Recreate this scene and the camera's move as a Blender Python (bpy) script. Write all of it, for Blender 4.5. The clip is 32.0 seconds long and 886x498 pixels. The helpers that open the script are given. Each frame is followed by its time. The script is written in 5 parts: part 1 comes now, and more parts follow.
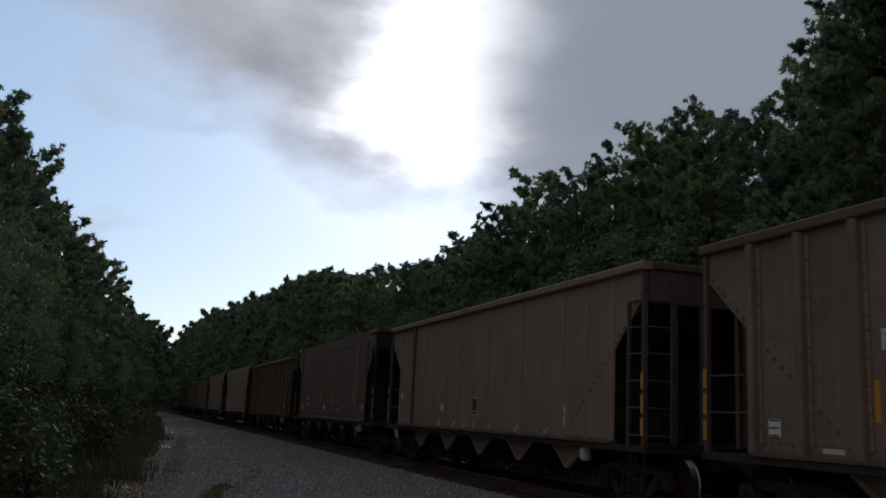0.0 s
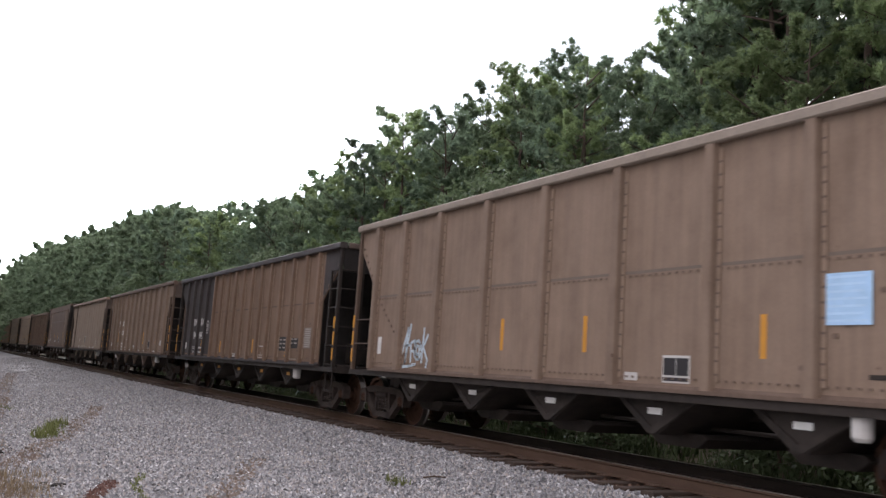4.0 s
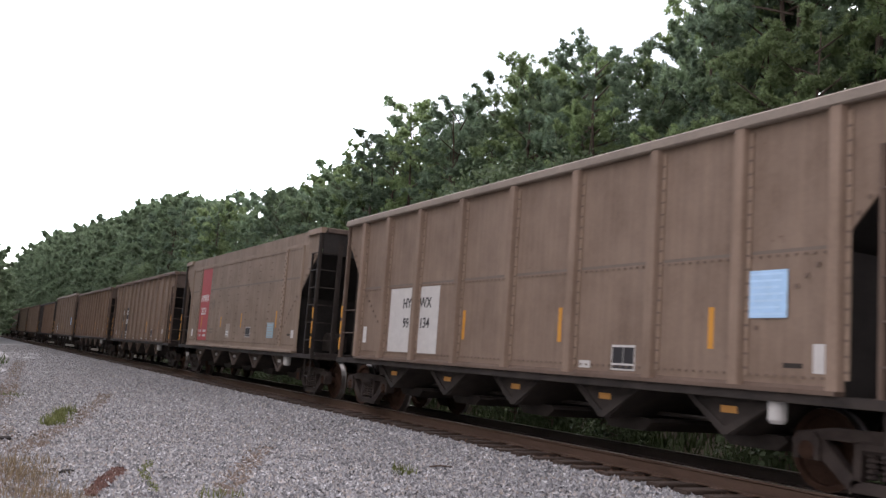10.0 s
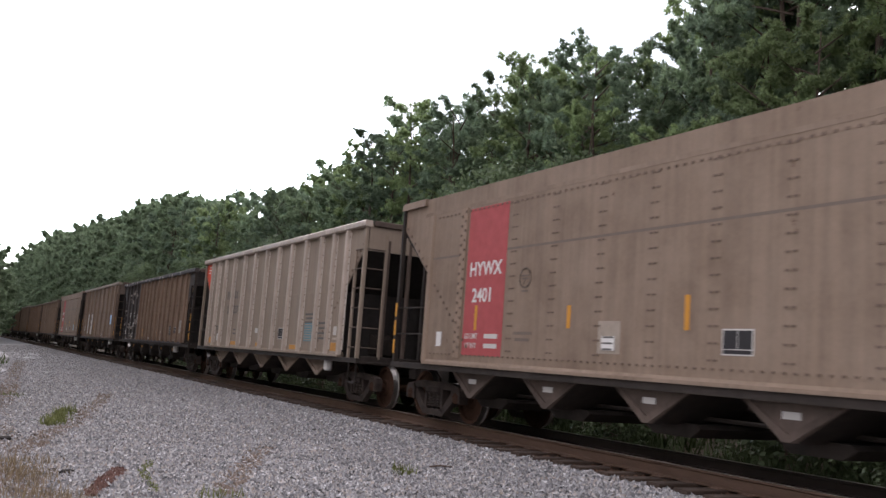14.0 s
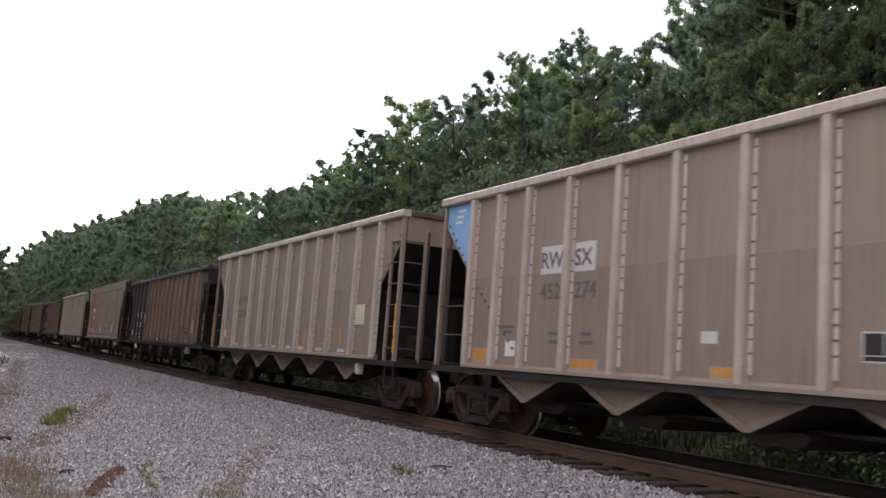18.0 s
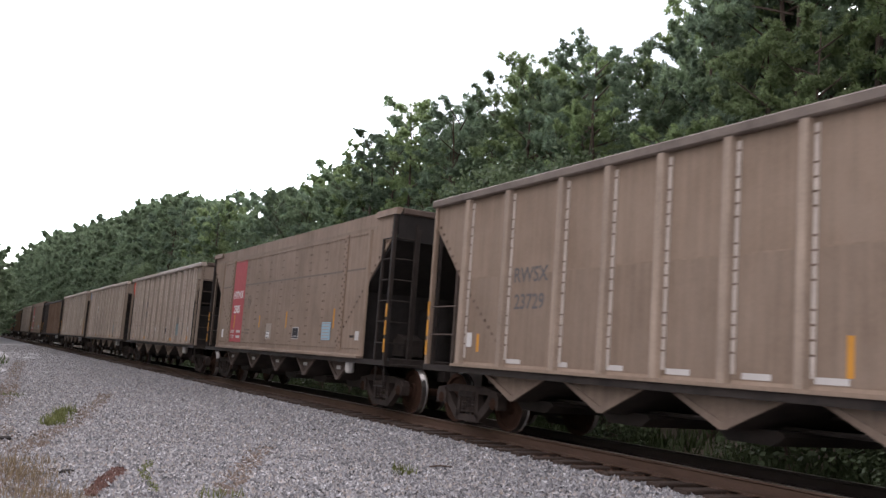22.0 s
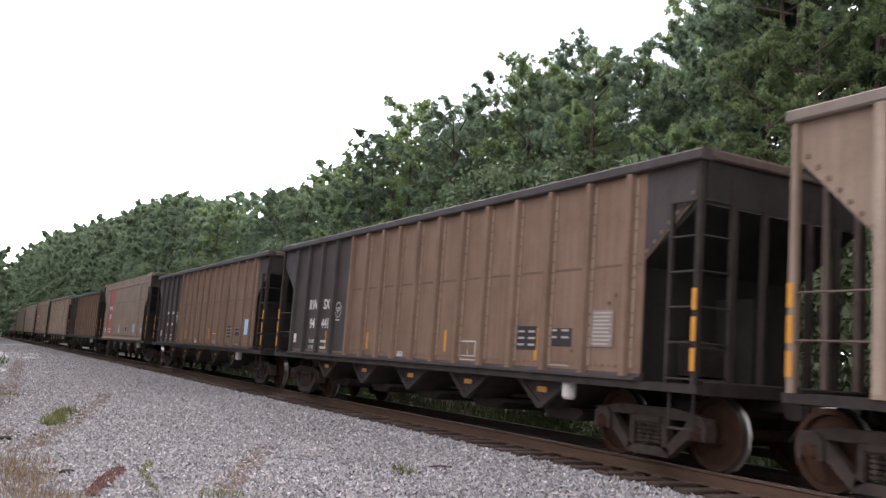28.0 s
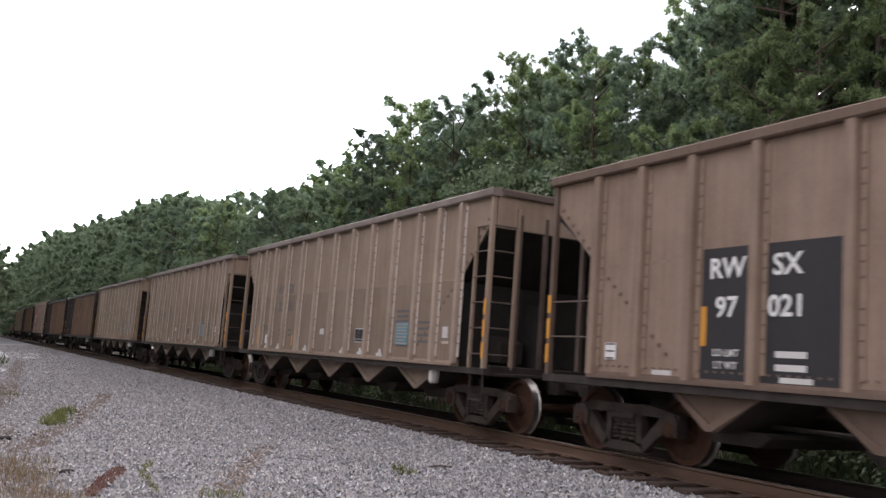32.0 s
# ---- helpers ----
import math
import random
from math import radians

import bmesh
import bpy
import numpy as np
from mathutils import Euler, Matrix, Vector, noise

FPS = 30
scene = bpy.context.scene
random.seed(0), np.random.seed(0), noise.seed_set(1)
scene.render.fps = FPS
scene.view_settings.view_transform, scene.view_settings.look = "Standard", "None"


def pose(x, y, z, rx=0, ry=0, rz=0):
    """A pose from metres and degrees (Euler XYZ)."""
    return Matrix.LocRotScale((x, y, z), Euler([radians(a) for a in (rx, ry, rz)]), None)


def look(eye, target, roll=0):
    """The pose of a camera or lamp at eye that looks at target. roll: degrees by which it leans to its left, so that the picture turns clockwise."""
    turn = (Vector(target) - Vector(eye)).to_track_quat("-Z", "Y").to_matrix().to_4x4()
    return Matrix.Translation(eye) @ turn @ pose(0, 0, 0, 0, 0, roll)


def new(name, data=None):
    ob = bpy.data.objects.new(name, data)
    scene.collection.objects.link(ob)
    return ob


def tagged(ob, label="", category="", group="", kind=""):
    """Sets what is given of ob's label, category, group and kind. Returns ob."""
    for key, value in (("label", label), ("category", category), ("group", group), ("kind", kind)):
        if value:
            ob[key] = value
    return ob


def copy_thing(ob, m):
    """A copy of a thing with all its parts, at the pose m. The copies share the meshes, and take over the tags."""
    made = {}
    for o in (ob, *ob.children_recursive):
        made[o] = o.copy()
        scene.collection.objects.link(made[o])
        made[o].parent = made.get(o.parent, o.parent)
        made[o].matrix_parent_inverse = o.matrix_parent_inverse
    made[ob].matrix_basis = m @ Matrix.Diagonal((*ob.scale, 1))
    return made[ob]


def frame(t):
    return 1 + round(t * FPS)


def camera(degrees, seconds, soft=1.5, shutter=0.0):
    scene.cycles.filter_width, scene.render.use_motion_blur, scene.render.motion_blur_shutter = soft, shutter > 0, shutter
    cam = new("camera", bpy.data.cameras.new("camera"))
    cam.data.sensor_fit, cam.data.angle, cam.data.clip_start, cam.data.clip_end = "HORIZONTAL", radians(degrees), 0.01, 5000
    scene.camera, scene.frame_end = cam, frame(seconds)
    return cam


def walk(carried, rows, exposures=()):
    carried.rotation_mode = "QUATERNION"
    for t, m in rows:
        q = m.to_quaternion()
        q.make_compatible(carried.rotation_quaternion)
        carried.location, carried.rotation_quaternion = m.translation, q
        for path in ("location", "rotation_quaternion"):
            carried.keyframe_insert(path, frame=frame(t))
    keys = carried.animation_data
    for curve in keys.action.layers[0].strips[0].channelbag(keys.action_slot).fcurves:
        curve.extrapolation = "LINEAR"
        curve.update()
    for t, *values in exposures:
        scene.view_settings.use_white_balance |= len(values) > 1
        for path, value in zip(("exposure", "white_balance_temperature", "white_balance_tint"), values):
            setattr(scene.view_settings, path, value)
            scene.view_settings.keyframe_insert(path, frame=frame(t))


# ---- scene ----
# ---------------------------------------------------------------- camera
cam = camera(53.0, 32.0, soft=1.4, shutter=0.15)
STILL = (-9.167, 0.0, 1.092, 97.25, -4.19, -28.88)
WALK = [(0.0, -9.22, -1.44, 1.34, 100.70, -2.72, -19.49), (0.5, -9.25, -1.30, 1.28, 97.92, -2.27, -17.86),
        (1.0, -9.25, -1.00, 1.24, 97.21, -3.55, -17.18), (1.5, -9.24, -0.71, 1.21, 98.23, -0.99, -22.08),
        (2.0, -9.22, -0.44, 1.19, 98.96, -2.35, -19.86), (2.5, -9.20, -0.18, 1.14, 100.70, -3.23, -25.82),
        (3.0, -9.19, -0.09, 1.13, 99.40, -4.06, -27.29), (3.5, -9.18, -0.04, 1.12, 97.41, -4.07, -28.14),
        (4.0, -9.17, 0.0, 1.10, 97.89, -3.83, -29.32), (4.5, -9.167, 0.0, 1.095, 97.02, -3.63, -29.31),
        (5.2, -9.167, 0.0, 1.092, 97.20, -4.05, -29.00), (6.5, *STILL), (9.0, *STILL), (32.0, *STILL)]
SETTLED = ((4.0, 0.74), (4.6, 0.85), (7.0, 0.97), (8.0, 0.95), (9.0, 0.65), (10.0, 0.78), (11.0, 0.92), (12.0, 1.0), (13.0, 0.61), (14.5, 0.76), (16.0, 1.05),
           (17.0, 0.70), (18.0, 0.52), (19.0, 0.58), (20.0, 0.62), (21.0, 0.7), (22.0, 0.76), (23.0, 0.78), (24.0, 0.95), (25.5, 1.05), (27.0, 1.1), (28.0, 1.1),
           (29.0, 0.82), (30.0, 0.7), (31.0, 0.75), (32.0, 0.8))
EXPOSURE = [(0.0, -2.05, 5950, 12), (0.6, -1.68, 5950, 12), (1.2, -1.48, 5950, 12), (2.0, -1.3, 5950, 12), (2.6, -0.8, 6200, 13), (3.0, -0.35, 6250, 15),
            (3.5, 0.35, 6350, 18)] + [(t, e, 6350, 18) for t, e in SETTLED]
walk(cam, [(t, pose(*r)) for t, *r in WALK], EXPOSURE)

# ---------------------------------------------------------------- sky and sun
SUN_EL, SUN_AZ = 21.0, 17.6          # degrees; azimuth from +y towards +x
sun_dir = Vector((math.cos(radians(SUN_EL)) * math.sin(radians(SUN_AZ)),
                  math.cos(radians(SUN_EL)) * math.cos(radians(SUN_AZ)), math.sin(radians(SUN_EL))))


def build_sky():
    world = bpy.data.worlds.new("sky")
    scene.world = world
    world.use_nodes = True
    nt = world.node_tree
    nt.nodes.clear()
    add, link = nt.nodes.new, nt.links.new
    out, bg = add("ShaderNodeOutputWorld"), add("ShaderNodeBackground")
    sky = add("ShaderNodeTexSky")
    sky.sky_type, sky.sun_disc = "NISHITA", False
    sky.sun_elevation, sky.sun_rotation = radians(SUN_EL), radians(SUN_AZ)
    sky.dust_density, sky.air_density, sky.ozone_density = 0.4, 1.0, 2.5
    scale = add("ShaderNodeVectorMath")
    scale.operation = "MULTIPLY_ADD"        # clear sky behind a thin bright veil
    scale.inputs[1].default_value = (0.14, 0.14, 0.14)
    scale.inputs[2].default_value = (0.66, 0.82, 0.95)
    link(sky.outputs[0], scale.inputs[0])
    tc, mp = add("ShaderNodeTexCoord"), add("ShaderNodeMapping")
    mp.inputs["Scale"].default_value = (2.0, 2.0, 4.2)
    mp.inputs["Location"].default_value = (0.35, 0.1, 0.55)
    link(tc.outputs["Generated"], mp.inputs[0])
    n1 = add("ShaderNodeTexNoise")
    n1.inputs["Scale"].default_value, n1.inputs["Detail"].default_value = 1.3, 7.0
    n1.inputs["Roughness"].default_value = 0.52
    link(mp.outputs[0], n1.inputs["Vector"])
    # less cloud low down ahead along the track
    sep, lean, bias, slant = add("ShaderNodeSeparateXYZ"), add("ShaderNodeMath"), add("ShaderNodeMath"), add("ShaderNodeMath")
    link(tc.outputs["Generated"], sep.inputs[0])
    lean.operation = bias.operation = slant.operation = "MULTIPLY_ADD"
    lean.inputs[1].default_value, lean.inputs[2].default_value = 0.9, 0.0
    link(sep.outputs[2], lean.inputs[0])
    slant.inputs[1].default_value = -0.34
    link(sep.outputs[1], slant.inputs[0])
    link(lean.outputs[0], slant.inputs[2])
    bias.inputs[1].default_value = 0.08
    link(sep.outputs[0], bias.inputs[0])
    link(slant.outputs[0], bias.inputs[2])
    total = add("ShaderNodeMath")
    link(n1.outputs[0], total.inputs[0])
    link(bias.outputs[0], total.inputs[1])
    cover = add("ShaderNodeValToRGB")
    cover.color_ramp.elements[0].position, cover.color_ramp.elements[1].position = 0.36, 0.54
    link(total.outputs[0], cover.inputs[0])
    n2 = add("ShaderNodeTexNoise")
    n2.inputs["Scale"].default_value, n2.inputs["Detail"].default_value = 2.4, 6.0
    link(mp.outputs[0], n2.inputs["Vector"])
    shade = add("ShaderNodeValToRGB")
    shade.color_ramp.elements[0].position, shade.color_ramp.elements[1].position = 0.36, 0.64
    shade.color_ramp.elements[0].color = (0.90, 0.885, 0.95, 1)
    shade.color_ramp.elements[1].color = (1.34, 1.30, 1.28, 1)
    link(n2.outputs[0], shade.inputs[0])
    mix = add("ShaderNodeMix")
    mix.data_type = "RGBA"
    link(cover.outputs[0], mix.inputs["Factor"])
    link(scale.outputs[0], mix.inputs["A"])
    link(shade.outputs[0], mix.inputs["B"])
    # the sun's light spread through the thin cloud in front of it
    nrm = add("ShaderNodeVectorMath")
    nrm.operation = "NORMALIZE"
    link(tc.outputs["Generated"], nrm.inputs[0])
    dot = add("ShaderNodeVectorMath")
    dot.operation = "DOT_PRODUCT"
    dot.inputs[1].default_value = sun_dir
    link(nrm.outputs[0], dot.inputs[0])
    wob = add("ShaderNodeMath")
    wob.operation = "MULTIPLY_ADD"
    wob.inputs[1].default_value, wob.inputs[2].default_value = 0.03, -0.015
    link(n2.outputs[0], wob.inputs[0])
    tot = add("ShaderNodeMath")
    tot.operation = "ADD"
    link(dot.outputs["Value"], tot.inputs[0])
    link(wob.outputs[0], tot.inputs[1])
    glow = add("ShaderNodeValToRGB")
    el = glow.color_ramp.elements
    el[0].position, el[1].position = 0.980, 0.9980
    el[0].color, el[1].color = (0, 0, 0, 1), (4.0, 3.9, 3.8, 1)
    mid = el.new(0.991)
    mid.color = (0.35, 0.35, 0.35, 1)
    link(tot.outputs[0], glow.inputs[0])
    wide = add("ShaderNodeMapRange")
    wide.interpolation_type = "SMOOTHSTEP"
    wide.inputs["From Min"].default_value, wide.inputs["From Max"].default_value = -0.5, 0.99
    wide.inputs["To Min"].default_value, wide.inputs["To Max"].default_value = 0.70, 1.58
    link(dot.outputs["Value"], wide.inputs[0])
    lit = add("ShaderNodeVectorMath")
    lit.operation = "SCALE"
    link(mix.outputs["Result"], lit.inputs[0])
    link(wide.outputs[0], lit.inputs["Scale"])
    plus = add("ShaderNodeVectorMath")
    link(lit.outputs[0], plus.inputs[0])
    link(glow.outputs[0], plus.inputs[1])
    # a thinner, bluer stretch of sky over the wood beyond the track
    gap = add("ShaderNodeVectorMath")
    gap.operation = "DOT_PRODUCT"
    gap.inputs[1].default_value = (0.564, 0.736, 0.375)
    link(nrm.outputs[0], gap.inputs[0])
    ragged = add("ShaderNodeMath")
    ragged.operation = "MULTIPLY_ADD"
    ragged.inputs[1].default_value = 0.03
    link(n1.outputs[0], ragged.inputs[0])
    link(gap.outputs["Value"], ragged.inputs[2])
    thin = add("ShaderNodeMapRange")
    thin.interpolation_type = "SMOOTHSTEP"
    thin.inputs["From Min"].default_value, thin.inputs["From Max"].default_value = 0.962, 1.012
    thin.inputs["To Max"].default_value = 1.0
    link(ragged.outputs[0], thin.inputs[0])
    pale = add("ShaderNodeMix")
    pale.data_type = "RGBA"
    pale.inputs["B"].default_value = (1.12, 1.22, 1.32, 1)
    link(thin.outputs[0], pale.inputs["Factor"])
    link(plus.outputs[0], pale.inputs["A"])
    link(pale.outputs["Result"], bg.inputs[0])
    bg.inputs[1].default_value = 1.0
    link(bg.outputs[0], out.inputs[0])


build_sky()
sun = new("sun", bpy.data.lights.new("sun", "SUN"))
sun.data.energy, sun.data.angle, sun.data.color = 1.15, radians(14), (1.0, 0.95, 0.88)
sun.matrix_world = look(sun_dir * 300, (0, 0, 0))

# ---------------------------------------------------------------- materials
MATS = {}


def material(name, colour, rough=0.8, metal=0.0, var=0.25, scale=4.0, fine=40.0, bump=0.15, streak=0.0,
             dust=None, dust_amount=0.0, random=0.1, stretch=(1, 1, 1), transl=0.0, chips=None, chip_level=0.6):
    """A procedural surface: two scales of noise over a base colour, with a dust layer and streaks where asked."""
    if name in MATS:
        return MATS[name]
    m = bpy.data.materials.new(name)
    m.use_nodes = True
    nt = m.node_tree
    add, link = nt.nodes.new, nt.links.new
    bsdf = nt.nodes["Principled BSDF"]
    bsdf.inputs["Metallic"].default_value = metal
    bsdf.inputs["Specular IOR Level"].default_value = 0.5 if rough < 0.6 else 0.25
    tc, mp = add("ShaderNodeTexCoord"), add("ShaderNodeMapping")
    mp.inputs["Scale"].default_value = stretch
    link(tc.outputs["Object"], mp.inputs[0])
    info = add("ShaderNodeObjectInfo")
    jump = add("ShaderNodeVectorMath")
    jump.operation = "SCALE"
    jump.inputs[0].default_value = (37.0, 53.0, 71.0)
    link(info.outputs["Random"], jump.inputs["Scale"])
    shift = add("ShaderNodeVectorMath")
    link(mp.outputs[0], shift.inputs[0])
    link(jump.outputs[0], shift.inputs[1])
    big, small = add("ShaderNodeTexNoise"), add("ShaderNodeTexNoise")
    for n, s in ((big, scale), (small, fine)):
        n.inputs["Scale"].default_value, n.inputs["Detail"].default_value = s, 5.0
        n.inputs["Roughness"].default_value = 0.65
        link(shift.outputs[0], n.inputs["Vector"])
    blend = add("ShaderNodeMath")
    blend.operation = "MULTIPLY_ADD"
    blend.inputs[1].default_value = 0.6
    half = add("ShaderNodeMath")
    half.operation = "MULTIPLY"
    half.inputs[1].default_value = 0.4
    link(small.outputs[0], half.inputs[0])
    link(big.outputs[0], blend.inputs[0])
    link(half.outputs[0], blend.inputs[2])
    level = add("ShaderNodeMapRange")
    level.inputs["From Min"].default_value, level.inputs["From Max"].default_value = 0.3, 0.7
    level.inputs["To Min"].default_value, level.inputs["To Max"].default_value = 1 - var, 1 + var
    link(blend.outputs[0], level.inputs[0])
    rnd = add("ShaderNodeMath")
    rnd.operation = "MULTIPLY_ADD"
    rnd.inputs[1].default_value, rnd.inputs[2].default_value = 2 * random, 1 - random
    link(info.outputs["Random"], rnd.inputs[0])
    mul = add("ShaderNodeMath")
    mul.operation = "MULTIPLY"
    link(level.outputs[0], mul.inputs[0])
    link(rnd.outputs[0], mul.inputs[1])
    tint = add("ShaderNodeVectorMath")
    tint.operation = "SCALE"
    tint.inputs[0].default_value = colour
    link(mul.outputs[0], tint.inputs["Scale"])
    last = tint.outputs[0]
    if streak:
        smp, sn = add("ShaderNodeMapping"), add("ShaderNodeTexNoise")
        smp.inputs["Scale"].default_value = (5.0, 5.0, 0.22)
        link(shift.outputs[0], smp.inputs[0])
        link(smp.outputs[0], sn.inputs["Vector"])
        sn.inputs["Scale"].default_value, sn.inputs["Detail"].default_value = 2.2, 6.0
        sr = add("ShaderNodeMapRange")
        sr.inputs["From Min"].default_value, sr.inputs["From Max"].default_value = 0.3, 0.75
        sr.inputs["To Min"].default_value, sr.inputs["To Max"].default_value = 1 + streak * 0.6, 1 - streak
        link(sn.outputs[0], sr.inputs[0])
        st = add("ShaderNodeVectorMath")
        st.operation = "SCALE"
        link(last, st.inputs[0])
        link(sr.outputs[0], st.inputs["Scale"])
        last = st.outputs[0]
    if dust:
        dm, dr = add("ShaderNodeMix"), add("ShaderNodeMapRange")
        dm.data_type = "RGBA"
        dr.inputs["From Min"].default_value, dr.inputs["From Max"].default_value = 0.35, 0.7
        dr.inputs["To Max"].default_value = dust_amount
        link(big.outputs[0], dr.inputs[0])
        link(dr.outputs[0], dm.inputs["Factor"])
        link(last, dm.inputs["A"])
        dm.inputs["B"].default_value = (*dust, 1)
        last = dm.outputs["Result"]
    if chips:
        cn, cr, cm = add("ShaderNodeTexNoise"), add("ShaderNodeMapRange"), add("ShaderNodeMix")
        cn.inputs["Scale"].default_value, cn.inputs["Detail"].default_value = 3.2, 8.0
        cn.inputs["Roughness"].default_value = 0.62
        link(shift.outputs[0], cn.inputs["Vector"])
        cr.inputs["From Min"].default_value, cr.inputs["From Max"].default_value = chip_level, chip_level + 0.03
        link(cn.outputs[0], cr.inputs[0])
        cm.data_type = "RGBA"
        link(cr.outputs[0], cm.inputs["Factor"])
        link(last, cm.inputs["A"])
        cm.inputs["B"].default_value = (*chips, 1)
        last = cm.outputs["Result"]
    link(last, bsdf.inputs["Base Color"])
    rr = add("ShaderNodeMapRange")
    rr.inputs["To Min"].default_value, rr.inputs["To Max"].default_value = max(0.05, rough - 0.12), min(1, rough + 0.1)
    link(small.outputs[0], rr.inputs[0])
    link(rr.outputs[0], bsdf.inputs["Roughness"])
    if bump:
        bp = add("ShaderNodeBump")
        bp.inputs["Strength"].default_value, bp.inputs["Distance"].default_value = bump, 0.02
        link(blend.outputs[0], bp.inputs["Height"])
        link(bp.outputs[0], bsdf.inputs["Normal"])
    if transl:
        tr, ms = add("ShaderNodeBsdfTranslucent"), add("ShaderNodeMixShader")
        link(last, tr.inputs[0])
        ms.inputs[0].default_value = transl
        link(bsdf.outputs[0], ms.inputs[1])
        link(tr.outputs[0], ms.inputs[2])
        link(ms.outputs[0], nt.nodes["Material Output"].inputs[0])
    MATS[name] = m
    return m


def plain(name, colour, rough=0.75, **k):
    return material(name, colour, rough, var=k.pop("var", 0.12), scale=6, fine=60, bump=0.05, random=0.03, **k)


# paints of the wagons
BROWN = material("brown_car_paint", (0.198, 0.139, 0.100), 0.8, var=0.2, scale=1.1, fine=25, streak=0.16, chips=(0.105, 0.066, 0.045), chip_level=0.70,
                 dust=(0.27, 0.21, 0.165), dust_amount=0.25, random=0.10, bump=0.08)
RUST = material("rusty_brown_car_paint", (0.171, 0.110, 0.074), 0.82, var=0.24, scale=1.1, fine=25, streak=0.16, chips=(0.115, 0.062, 0.04), chip_level=0.69,
                dust=(0.20, 0.145, 0.108), dust_amount=0.25, random=0.08, bump=0.08)
DARK = material("dark_brown_car_paint", (0.115, 0.078, 0.057), 0.82, var=0.22, scale=1.1, fine=25, streak=0.16,
                dust=(0.15, 0.11, 0.085), dust_amount=0.25, random=0.10, bump=0.08)
GREY = material("dusty_aluminium", (0.278, 0.219, 0.168), 0.7, metal=0.15, var=0.16, scale=1.0, fine=25, streak=0.12, chips=(0.17, 0.125, 0.092), chip_level=0.71,
                dust=(0.22, 0.18, 0.145), dust_amount=0.3, random=0.06, bump=0.06)
GREYPOST = material("worn_aluminium", (0.43, 0.36, 0.30), 0.6, metal=0.2, var=0.2, scale=2.0, fine=30, streak=0.2,
                    random=0.06, bump=0.05)
CHUTE = material("grimy_aluminium", (0.235, 0.175, 0.132), 0.8, metal=0.1, var=0.35, scale=2.5, fine=30, streak=0.2,
                 dust=(0.09, 0.07, 0.055), dust_amount=0.6, random=0.1, bump=0.08)
GREYLOW = material("dull_lower_aluminium", (0.258, 0.204, 0.157), 0.72, metal=0.15, var=0.18, scale=1.0, fine=25, streak=0.15, chips=(0.15, 0.108, 0.08), chip_level=0.70,
                   dust=(0.20, 0.165, 0.133), dust_amount=0.3, random=0.06, bump=0.06)
TANLOW = material("dull_lower_tan_paint", (0.210, 0.154, 0.111), 0.8, var=0.2, scale=1.1, fine=25, streak=0.16, chips=(0.135, 0.09, 0.062), chip_level=0.70,
                  dust=(0.22, 0.18, 0.145), dust_amount=0.3, random=0.06, bump=0.08)
TAN = material("dusty_tan_paint", (0.234, 0.171, 0.122), 0.8, var=0.18, scale=1.1, fine=25, streak=0.14, chips=(0.15, 0.10, 0.068), chip_level=0.71,
               dust=(0.27, 0.22, 0.175), dust_amount=0.3, random=0.06, bump=0.08)
BLACK = material("black_car_paint", (0.047, 0.039, 0.037), 0.75, var=0.3, scale=1.5, fine=25, streak=0.2,
                 dust=(0.07, 0.058, 0.05), dust_amount=0.25, random=0.1, bump=0.08)
CHIPPED = material("flaking_black_paint", (0.047, 0.039, 0.037), 0.75, var=0.3, scale=1.5, fine=25, streak=0.2, random=0.1, bump=0.08, chips=(0.30, 0.26, 0.235), chip_level=0.56)
BLACKWORN = material("worn_black_panel_paint", (0.050, 0.042, 0.040), 0.75, var=0.3, scale=1.5, fine=25, streak=0.2, random=0.1, bump=0.08, chips=(0.17, 0.15, 0.14), chip_level=0.665)
# grimy running gear; also paints shade below the sills and on chute walls
UNDER = material("grime_and_shade_steel", (0.026, 0.021, 0.018), 0.85, var=0.4, scale=3, fine=30,
                 dust=(0.055, 0.042, 0.034), dust_amount=0.4, random=0.15, bump=0.2)
TRUCK = material("dusty_cast_steel", (0.036, 0.027, 0.023), 0.85, var=0.4, scale=4, fine=30,
                 dust=(0.075, 0.056, 0.045), dust_amount=0.45, random=0.15, bump=0.25)
WHEEL = material("rusty_wheel_steel", (0.050, 0.028, 0.019), 0.92, var=0.35, scale=5, fine=30, random=0.15, bump=0.2)
WHEEL.node_tree.nodes["Principled BSDF"].inputs["Specular IOR Level"].default_value = 0.06
TREAD = material("polished_wheel_tread", (0.36, 0.34, 0.32), 0.38, metal=1.0, var=0.15, random=0.05, bump=0.02)
WHITE = plain("white_lettering_paint", (0.62, 0.61, 0.58))
DIM = plain("faded_grey_lettering", (0.115, 0.105, 0.10))
PALE = plain("dirty_white_patch", (0.50, 0.48, 0.45))
YELLOW = plain("yellow_reflective_stripe", (0.52, 0.24, 0.035))
FADED = plain("faded_orange_reflector", (0.46, 0.225, 0.06), var=0.25)
RED = plain("faded_red_paint", (0.36, 0.075, 0.075), var=0.18)
ORANGE = plain("orange_red_paint", (0.60, 0.085, 0.04))
BLUE = plain("light_blue_paint", (0.22, 0.38, 0.60))
TEAL = plain("teal_panel_paint", (0.105, 0.215, 0.25))
SHEET = plain("pale_blue_notice", (0.38, 0.57, 0.78))
FAINT = plain("faint_old_stencil", (0.150, 0.118, 0.094))
BOARD = plain("dark_stencil_board", (0.028, 0.026, 0.027))
CLEAR = plain("blue_white_spray_paint", (0.50, 0.60, 0.66))
CREAM = plain("cream_paper", (0.62, 0.60, 0.44))
